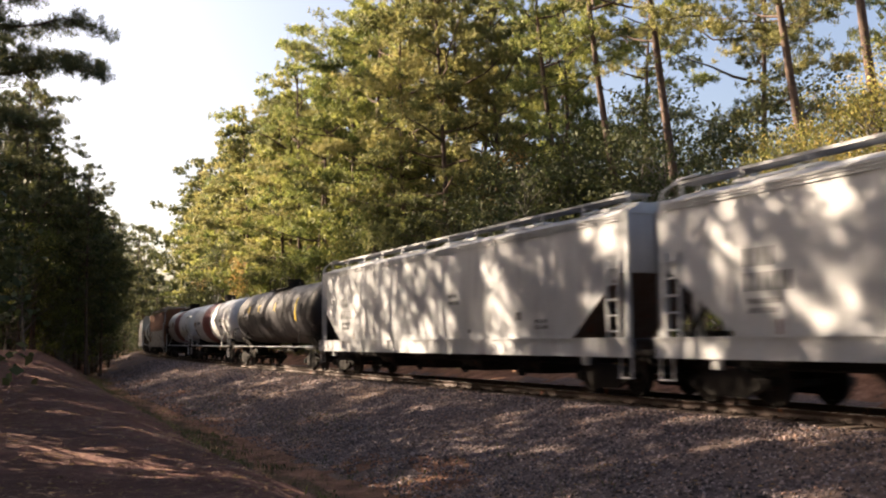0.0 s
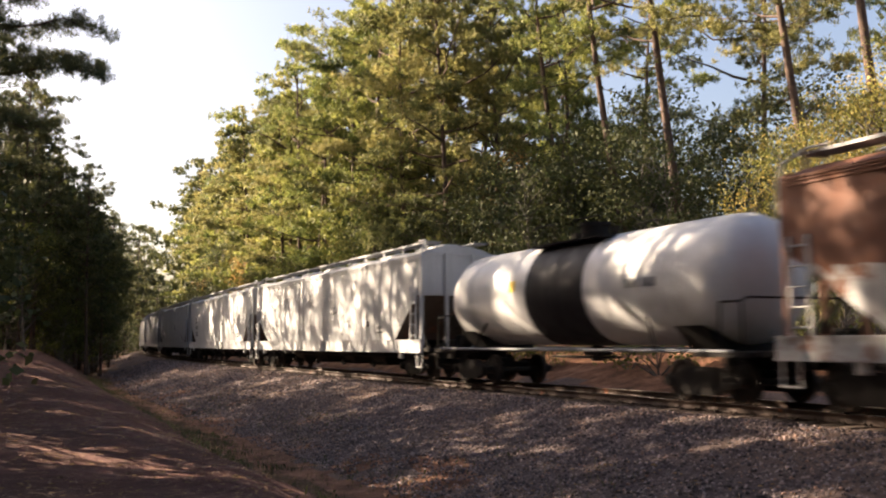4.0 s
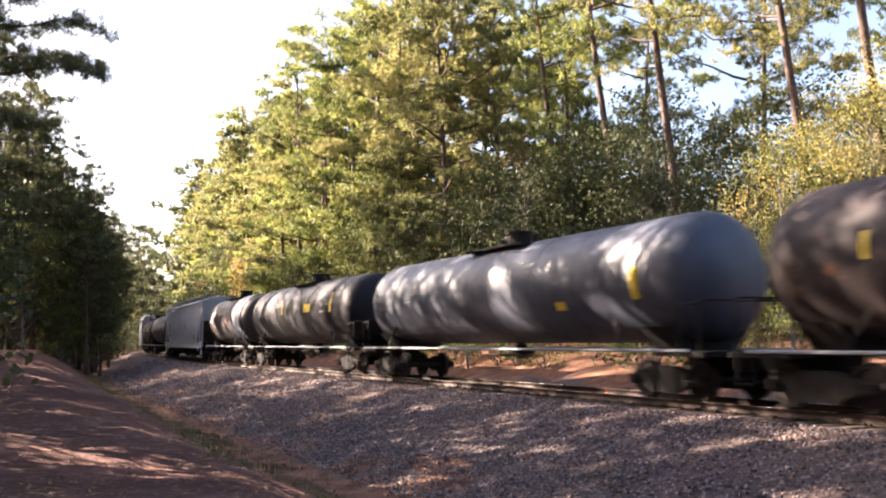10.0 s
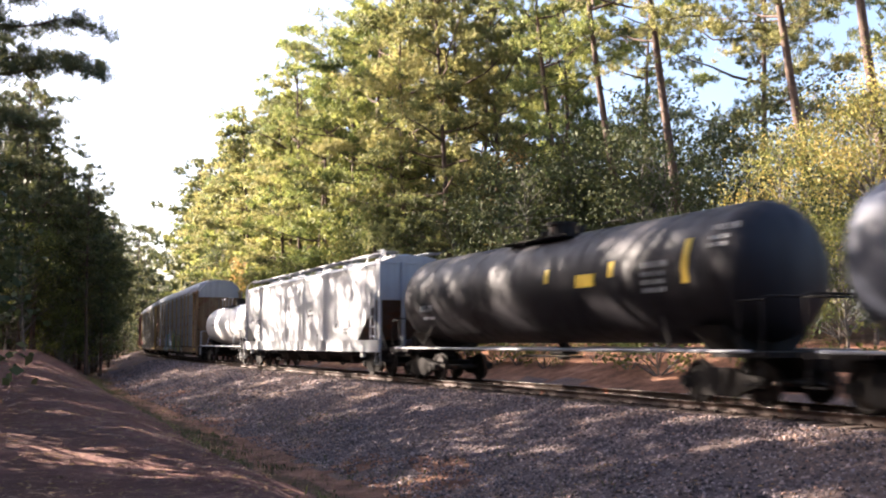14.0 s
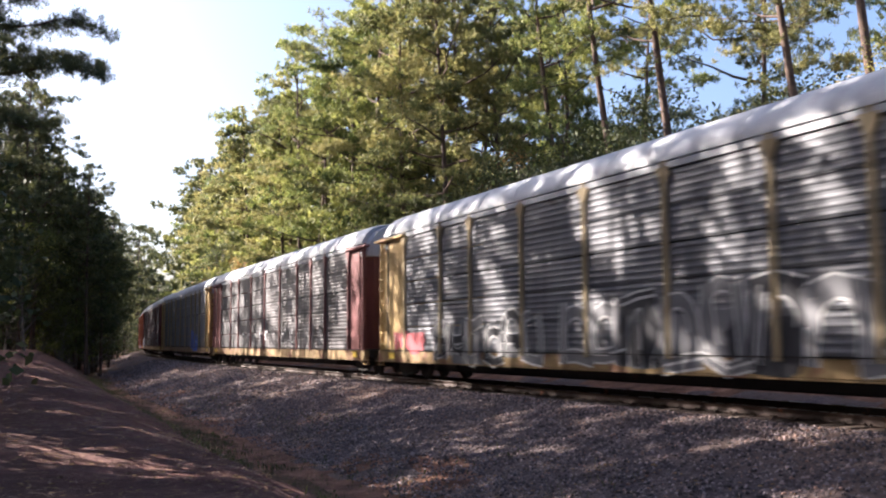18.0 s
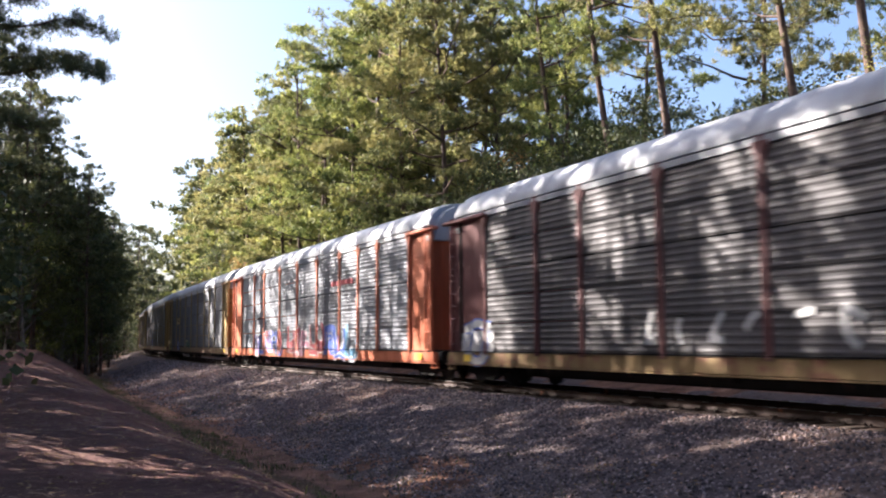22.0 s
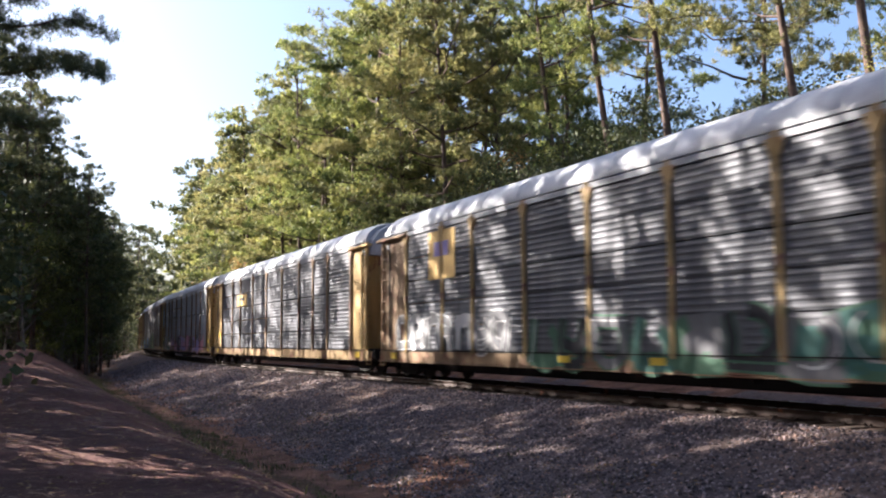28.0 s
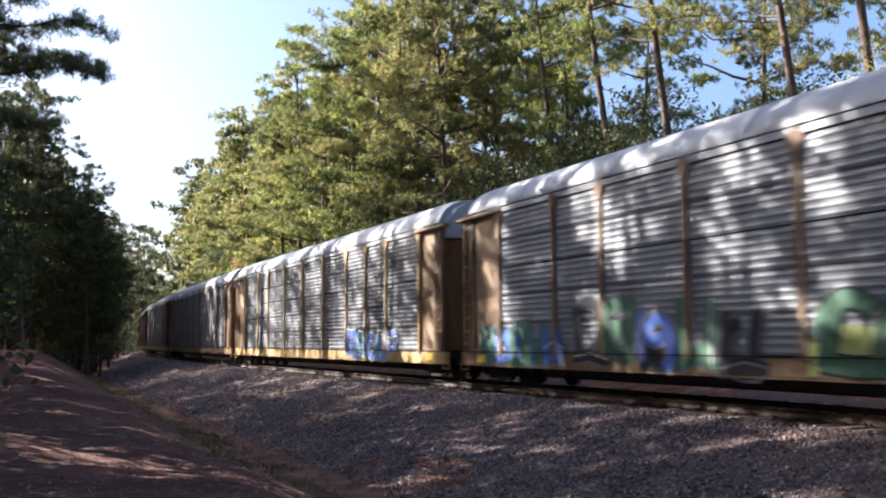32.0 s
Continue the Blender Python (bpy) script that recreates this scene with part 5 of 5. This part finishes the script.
C_PINK = paint("spray_pink", (0.45, 0.19, 0.26), 0.6, 0.3)
C_GREEN = paint("spray_green", (0.05, 0.13, 0.075), 0.6, 0.3)
C_LIME = paint("spray_lime", (0.34, 0.38, 0.11), 0.6, 0.3)
C_TEAL = paint("spray_teal", (0.04, 0.13, 0.11), 0.6, 0.15)
C_BLACK = paint("spray_black", (0.03, 0.03, 0.035), 0.6, 0.15)
C_PURPLE = paint("spray_purple", (0.24, 0.20, 0.42), 0.6, 0.15)
C_GREY = paint("spray_grey", (0.13, 0.13, 0.14), 0.6, 0.4)

M_SIGNOCHRE = paint("ochre_sign_paint", (0.60, 0.40, 0.13), 0.5, 0.3)
TRAIN = []          # (thing, place of its middle along the line at 0 s)


def add(car, s0, s1):
    TRAIN.append((car, (s0 + s1) / 2))


def couple():
    def hop(s0, s1, mat, label, **kw):
        add(hopper("hopper_car", (s1 - s0) / 2, mat, label, **kw), s0, s1)

    def tnk(s0, s1, mat, label, **kw):
        add(tank("tank_car", (s1 - s0) / 2, mat, label, **kw), s0, s1)

    hop(1.6, 22.45, M_WHITE, "off-white covered hopper car with dark lettering", lettering=(letters_rear(0.34), letters_mid(), stain_strips(M_RUST, ((-6.6, 0.7), (-3.2, 0.6)))))
    hop(22.45, 44.25, M_LGREY, "light grey covered hopper car with dark lettering", lettering=(letters_rear(0.34), letters_mid(), stain_strips(M_TAN, ((-6.6, 0.5),))))
    tnk(44.25, 61.2, M_BLACK, "black tank car with yellow stripes", extras=[barrel_patch(x, 3.0, 0.12, 0.4, M_SIGNYEL, "stripe", "upright yellow stripe") for x in (-4.2, -2.0, 1.2)] + [barrel_patch(4.9, 2.75, 0.16, 1.0, M_SIGNYEL, "stripe", "upright yellow stripe"), barrel_words([(-5.3, 2.75, 0.2, (4, 4))], M_GREY)])
    tnk(61.2, 76.5, M_TANKWHITE, "white tank car with a maroon band", band=(2.7, M_BAND, -1.1), r=1.40, rail=M_WHITE, extras=(barrel_words([(-4.9, 2.6, 0.22, (4, 6))], M_MARK), barrel_words([(3.6, 2.6, 0.22, (4, 6)), (3.6, 2.25, 0.1, (8, 6))], M_MARK), barrel_patch(-5.6, 2.55, 0.6, 0.3, M_TAN), barrel_patch(5.4, 2.15, 0.3, 0.95, M_SLOPE, "stain", "dark rust stain over the saddle", 0.014), barrel_patch(-5.5, 1.9, 0.22, 0.6, M_SLOPE, "stain", "dark rust stain over the saddle", 0.014)))
    tnk(76.5, 92.4, M_TANKWHITE, "white tank car with a maroon band", band=(2.9, M_BAND, -0.3), r=1.40, rail=M_WHITE, extras=(barrel_words([(-5.9, 2.6, 0.2, (4, 6))], M_MARK), barrel_patch(-2.9, 2.75, 0.9, 0.42, M_TAN, "placard", "tan painted patch"), barrel_words([(3.2, 2.35, 0.28, (5,)), (5.0, 3.2, 0.12, (6, 6))], M_GREY), barrel_patch(5.4, 2.15, 0.3, 0.95, M_SLOPE, "stain", "dark rust stain over the saddle", 0.014), barrel_patch(-5.5, 1.9, 0.22, 0.6, M_SLOPE, "stain", "dark rust stain over the saddle", 0.014)))
    hop(92.4, 110.8, M_WHITE_WORN, "white and rust-brown covered hopper car", two_tone=M_RUST, lettering=(letters_rear(0.22), letters_mid()), trim=M_WHITE_WORN)
    tnk(110.8, 124.9, M_TANKWHITE, "white tank car with a black band", band=(2.6, M_BLACK, 0.0), r=1.36, zc=2.5, extras=(barrel_patch(-2.0, 2.7, 0.3, 0.3, M_SIGNYEL), barrel_words([(3.0, 2.5, 0.2, (4, 4))], M_MARK)))
    hop(124.9, 146.8, M_WHITE, "white covered hopper car with a painted name patch", lettering=(white_panel(-7.0, 3.0, 1.4, 0.34), letters_mid(), stain_strips(M_TAN, ((-7.6, 0.8),))))
    hop(146.8, 168.1, M_WHITE, "white covered hopper car with a painted name patch", lettering=(white_panel(-7.0, 2.9, 1.4, 0.34), letters_rear(0.28), letters_mid(), stain_strips(M_TAN, ((-7.9, 0.9),))))
    hop(168.1, 189.1, M_LGREY, "light grey covered hopper car with small stencils", lettering=(letters_mid(), letters_rear(0.2), stain_strips(M_TAN, ((7.4, 0.6), (-4, 0.5), (-1, 0.5)))))
    hop(189.1, 209.85, M_LGREY, "light grey covered hopper car with small stencils", lettering=(letters_mid(), letters_rear(0.22), stain_strips(M_RUST, ((-5.5, 0.5), (2.2, 0.5), (6.4, 0.9)))))
    hop(209.85, 230.1, M_WHITE, "white covered hopper car with dark lettering", lettering=(letters_rear(0.28), letters_mid(), stain_strips(M_RUST, ((-4.2, 0.5), (-0.5, 0.6), (6.5, 1.0)))))
    tnk(230.1, 249.5, M_BROWNBLACK, "brown-black tank car with pale placards", extras=(barrel_patch(2.3, 2.75, 1.1, 0.55, M_LGREY, "placard", "pale placard"), barrel_patch(0.4, 2.8, 0.65, 0.5, M_SIGNYEL), barrel_patch(3.0, 2.85, 0.16, 0.6, M_SIGNYEL), barrel_words([(-5.2, 2.5, 0.22, (4, 4)), (-1.5, 2.55, 0.18, (3, 3))], M_LGREY), *[barrel_patch(x, 2.75, 0.12, 0.45, M_SIGNYEL, "stripe", "upright yellow stripe") for x in (-6.2, -4.0, -1.2)]))
    tnk(249.5, 268.9, M_SLATE, "slate-grey tank car with yellow end markings", extras=(barrel_patch(4.2, 2.1, 0.4, 0.2, M_SIGNYEL), barrel_patch(7.2, 2.5, 0.25, 0.7, M_SIGNYEL), barrel_words([(-5.4, 2.6, 0.14, (4, 4))], M_LGREY)))
    tnk(268.9, 286.6, M_BLACK, "black tank car with yellow placards", extras=(barrel_patch(2.4, 2.75, 0.9, 0.35, M_SIGNYEL), barrel_patch(5.6, 2.9, 0.2, 0.8, M_SIGNYEL), barrel_words([(4.2, 2.9, 0.24, (4, 3)), (-6.0, 2.6, 0.22, (4, 4)), (4.2, 2.55, 0.1, (8, 5))], M_LGREY), barrel_patch(-1.5, 2.8, 0.14, 0.5, M_SIGNYEL)))
    tnk(286.6, 299.5, M_SOOT, "grey tank car stained rust-brown at the shell", band=(2.6, M_SLATE, 3.6), extras=(barrel_patch(-2.5, 2.3, 1.1, 0.2, M_RUST), barrel_patch(0.8, 2.5, 0.7, 0.3, M_RUST), barrel_words([(-4.4, 2.6, 0.2, (4, 4))], M_LGREY)))
    hop(299.5, 321.0, M_WHITE, "bright white covered hopper car with an orange sill mark", lettering=(letters_rear(0.30), letters_mid(), stain_strips(M_YELLOW, ((-7.7, 0.6), (6.0, 0.5)))))
    tnk(321.0, 339.5, M_SLATE, "dark slate tank car with a yellow placard", extras=(barrel_patch(3.1, 2.12, 0.5, 0.24, M_SIGNYEL), barrel_patch(6.4, 2.5, 0.2, 0.8, M_SIGNYEL), barrel_words([(-5.4, 2.5, 0.2, (4, 4))], M_GREY)))
    tnk(339.5, 357.7, M_BLACK, "black tank car with white lettering and yellow stripes", extras=(barrel_patch(3.1, 2.65, 0.75, 0.3, M_SIGNYEL), barrel_words([(-6.3, 2.3, 0.2, (4, 3)), (-6.2, 2.0, 0.1, (8, 5)), (5.2, 2.85, 0.13, (6, 4)), (5.2, 2.65, 0.1, (7, 5)), (5.2, 2.48, 0.1, (6, 6)), (5.2, 2.31, 0.1, (8, 4)), (7.2, 3.45, 0.12, (5, 4)), (7.2, 3.25, 0.08, (6, 4)), (7.2, 3.1, 0.08, (5, 5))], M_LGREY), *[barrel_patch(x, 2.85, 0.16, h, M_SIGNYEL, "stripe", "upright yellow stripe") for x, h in ((1.4, 0.35), (4.1, 0.35), (6.6, 0.9))]))
    hop(357.7, 378.6, M_LGREY, "pale grey covered hopper car", lettering=(letters_rear(0.26), letters_mid()))
    tnk(378.6, 393.4, M_TANKWHITE, "small white tank car", r=1.22, zc=2.4, rail=M_WHITE, extras=(barrel_words([(-3.4, 2.4, 0.18, (4, 4))], M_MARK),))

    racks = [
        ("galvanised autorack car with ochre posts and green and cyan graffiti", M_GALV, M_YELLOW, M_TAN, M_TAN, M_ROOF, [tag_strokes(-13.0, -8.8, 1.0, 1.85, C_BLACK, 1, 5, 0.12), graffiti(-13.0, -9, 1.05, 1.8, [C_WHITE, C_PURPLE], C_BLACK, 2, 5), graffiti(-7.0, -0.8, 0.58, 2.2, [C_CYAN, C_PURPLE, C_LBLUE], C_WHITE, 3, 6), graffiti(-0.6, 6.2, 0.58, 2.15, [C_LIME, C_GREEN, C_GREY], C_BLACK, 4, 6)]),
        ("galvanised autorack car with ochre posts and black and white graffiti", M_GALV_DULL, M_FADED, M_SILL, M_YELLOW, M_ROOF, [graffiti(-12.3, -9.9, 0.95, 1.6, [C_RED], C_RED, 5, 2), graffiti(-9.2, -2.8, 0.62, 1.9, [C_BLACK, C_BLACK, C_GREY], C_WHITE, 6, 6), graffiti(-2.2, 8.0, 0.62, 2.3, [C_GREY, C_GREY, C_BLACK], C_WHITE, 7, 8)]),
        ("dull autorack car with oxide-red posts and a yellow sill", M_GALV_DARK, M_REDOX, M_SILL, M_REDOX, M_ROOF, [tag_strokes(-6, 0.5, 1.1, 1.9, C_WHITE, 8, 5, 0.14), tag_strokes(2.5, 9, 1.1, 1.9, C_GREY, 9, 6, 0.13)]),
        ("galvanised autorack car with yellow ends and a blue graffiti block", M_GALV_DULL, M_FADED, M_TAN, M_YELLOW, M_ROOF, [graffiti(5.2, 8.4, 0.65, 2.1, [C_BLUE, C_BLUE], C_BLUE, 10, 3), tag_strokes(-9, -4, 3.0, 3.5, C_BLACK, 11, 5, 0.07)]),
        ("dull autorack car with oxide-red posts and a yellow sill", M_GALV_DARK, M_REDOX, M_SILL, M_REDOX, M_ROOF, [graffiti(-12.6, -11.2, 0.75, 1.9, [C_WHITE], C_BLUE, 12, 1), tag_strokes(-4.6, 1.5, 1.1, 1.9, C_WHITE, 13, 6, 0.14), tag_strokes(9, 12.3, 1.0, 1.9, C_WHITE, 14, 2, 0.16)]),
        ("bright autorack car with orange posts and red and blue graffiti", M_GALV, M_ORANGE, M_ORANGE, M_ORANGE, M_ROOF, [graffiti(-8.4, -3.4, 0.62, 1.8, [C_PURPLE, C_BLUE, C_RED], C_WHITE, 15, 6), graffiti(-2.6, 3.2, 0.6, 2.1, [C_RED, C_RED, C_PINK], C_WHITE, 16, 5), graffiti(3.0, 6.8, 0.6, 2.1, [C_BLUE, C_BLUE, C_LBLUE], C_WHITE, 45, 3), side_plate(5.2, 3.6, 2.6, 0.2, C_RED)]),
        ("dull galvanised autorack car with ochre ends", M_GALV_DULL, M_FADED, M_TAN, M_YELLOW, M_ROOF, [graffiti(7.4, 11.2, 0.95, 1.8, [C_GREY], C_GREY, 52, 3), tag_strokes(7.4, 11.2, 0.95, 1.8, C_WHITE, 53, 3, 0.13), graffiti(-12.3, -10.4, 0.62, 1.5, [C_LIME, C_GREY], C_GREY, 44, 2), graffiti(-8.2, -6.3, 0.60, 1.3, [C_BLUE], C_WHITE, 46, 2), graffiti(-3.3, -1.4, 0.95, 1.5, [C_LIME, C_GREEN], C_GREY, 47, 2), side_plate(-7.6, 2.95, 1.5, 0.45, M_SIGNOCHRE, "sign_plate", "small ochre emblem panel", C_BLACK)]),
        ("galvanised autorack car with ochre ends and low green graffiti", M_GALV_DULL, M_FADED, M_TAN, M_YELLOW, M_ROOF, [graffiti(-4.4, -1.0, 0.65, 1.6, [C_GREEN, C_PURPLE, C_BLUE], C_LIME, 18, 4), tag_strokes(4.2, 7.2, 1.5, 2.1, C_GREY, 19, 3, 0.1)]),
        ("galvanised autorack car with ochre ends", M_GALV, M_FADED, M_TAN, M_YELLOW, M_ROOF, [graffiti(-10, -6, 0.8, 1.6, [C_GREY, C_PURPLE], C_BLACK, 20, 4)]),
        ("galvanised autorack car with green and white graffiti and an orange sign", M_GALV_DULL, M_YELLOW, M_TAN, M_TAN, M_ROOF, [side_plate(-8.72, 3.92, 1.84, 1.5, M_SIGNOCHRE, "sign_plate", "ochre square sign panel", C_PURPLE), graffiti(-12.2, -4.6, 0.95, 2.1, [C_GREY, C_WHITE, C_GREY], C_WHITE, 21, 7), graffiti(-3.6, 7.5, 0.65, 1.95, [C_GREEN, C_BLACK, C_GREY, C_TEAL], C_GREEN, 22, 8), side_plate(-2.0, 0.82, 0.5, 0.16, M_SIGNYEL), side_plate(1.5, 0.82, 0.5, 0.16, M_SIGNYEL)]),
        ("dull galvanised autorack car with a small brown emblem", M_GALV_DULL, M_TAN, M_SILL, M_YELLOW, M_ROOF, [side_plate(-6.3, 3.6, 2.3, 0.62, M_SIGNOCHRE, "sign_plate", "ochre panel with a dark emblem", C_BLACK), side_plate(-12.0, 1.75, 0.6, 0.3, M_SIGNYEL), side_plate(-12.0, 3.65, 0.75, 0.6, M_YELLOW)]),
        ("galvanised autorack car with black and pink graffiti", M_GALV, M_TAN, M_TAN, M_YELLOW, M_ROOF, [graffiti(-12.3, -6.8, 0.62, 1.95, [C_TEAL, C_GREY, C_GREEN], C_WHITE, 24, 5), graffiti(-6.5, 10.4, 0.62, 1.8, [C_PURPLE, C_PINK, C_BLACK, C_PURPLE], C_PINK, 25, 10), tag_strokes(-7, -1.6, 1.0, 1.9, C_BLACK, 26, 6, 0.16), tag_strokes(4.2, 9.2, 0.9, 2.5, C_BLACK, 27, 4, 0.30), oval_patch(-12.35, 3.5, 0.46, 0.95, C_LBLUE, C_BLACK), tag_strokes(-12.65, -12.05, 2.9, 4.1, C_BLACK, 36, 2, 0.09), frame_mark(-5.3, 3.3, 1.1, 0.75, C_BLACK), frame_mark(-3.9, 3.3, 1.1, 0.75, C_BLACK), side_plate(-12.2, 1.55, 0.45, 0.25, M_SIGNYEL), side_plate(12.6, 1.35, 0.4, 0.26, M_SIGNYEL)]),
        ("galvanised autorack car with green and blue graffiti near its rear", M_GALV, M_TAN, M_TAN, M_TAN, M_ROOF, [graffiti(-12.6, -8.4, 0.6, 1.8, [C_TEAL, C_BLUE, C_GREEN], C_TEAL, 29, 5), graffiti(-8.0, -1.8, 0.6, 2.1, [C_BLACK, C_GREEN, C_BLUE, C_GREEN], C_GREY, 30, 5), graffiti(-0.6, 5.0, 0.62, 2.0, [C_GREEN, C_GREEN, C_LIME], C_BLACK, 31, 4)]),
        ("dull galvanised autorack car with blue graffiti at the front", M_GALV_DULL, M_YELLOW, M_YELLOW, M_TAN, M_ROOF, [graffiti(5, 10, 0.7, 1.7, [C_BLUE, C_LBLUE], C_WHITE, 32, 5)]),
        ("dull galvanised autorack car with ochre ends", M_GALV_DULL, M_TAN, M_TAN, M_TAN, M_ROOF, []),
        ("galvanised autorack car with oxide-red ends", M_GALV, M_REDOX, M_SILL, M_REDOX, M_ROOF, []),
        ("dull galvanised autorack car with ochre ends", M_GALV_DULL, M_TAN, M_TAN, M_TAN, M_ROOF, []),
        ("dull galvanised autorack car with ochre ends", M_GALV, M_TAN, M_YELLOW, M_YELLOW, M_ROOF, []),
    ]
    s = 393.4
    for k, (label, panel, post, sill, door, door_top, extras) in enumerate(racks):
        slack = {0: -0.5, 1: -0.25}.get(k, -0.4 if k > 11 else 0.0)
        add(autorack(label, panel, post, sill, door, door_top, extras), s + slack, s + slack + 28.6)
        s += 28.6


couple()
SPEED = 22.919


def car_pose(s, reach):
    """Pose of a car whose trucks stand reach metres before and behind s."""
    ax, ay = track(s - reach)
    bx, by = track(s + reach)
    return pose(float(ax + bx) / 2, float(ay + by) / 2, 0, 0, 0, math.degrees(math.atan2(float(ay - by), float(ax - bx))))


def motions():
    for car, s0 in TRAIN:
        reach = 12.2 if car.name.startswith("autorack") else 8.0
        walk(car, [(t, car_pose(s0 - SPEED * t, reach)) for t in [0.8 * k for k in range(41)]])
    first = WHEELSETS[0]
    walk(first, [(k / 30, pose(0, 0, 0) @ Matrix.Rotation(radians(85.0 * k), 4, "Y")) for k in range(961)])
    for w in WHEELSETS[1:]:
        w.rotation_mode = "QUATERNION"
        w.animation_data_create()
        w.animation_data.action = first.animation_data.action
        w.animation_data.action_slot = first.animation_data.action_slot


motions()
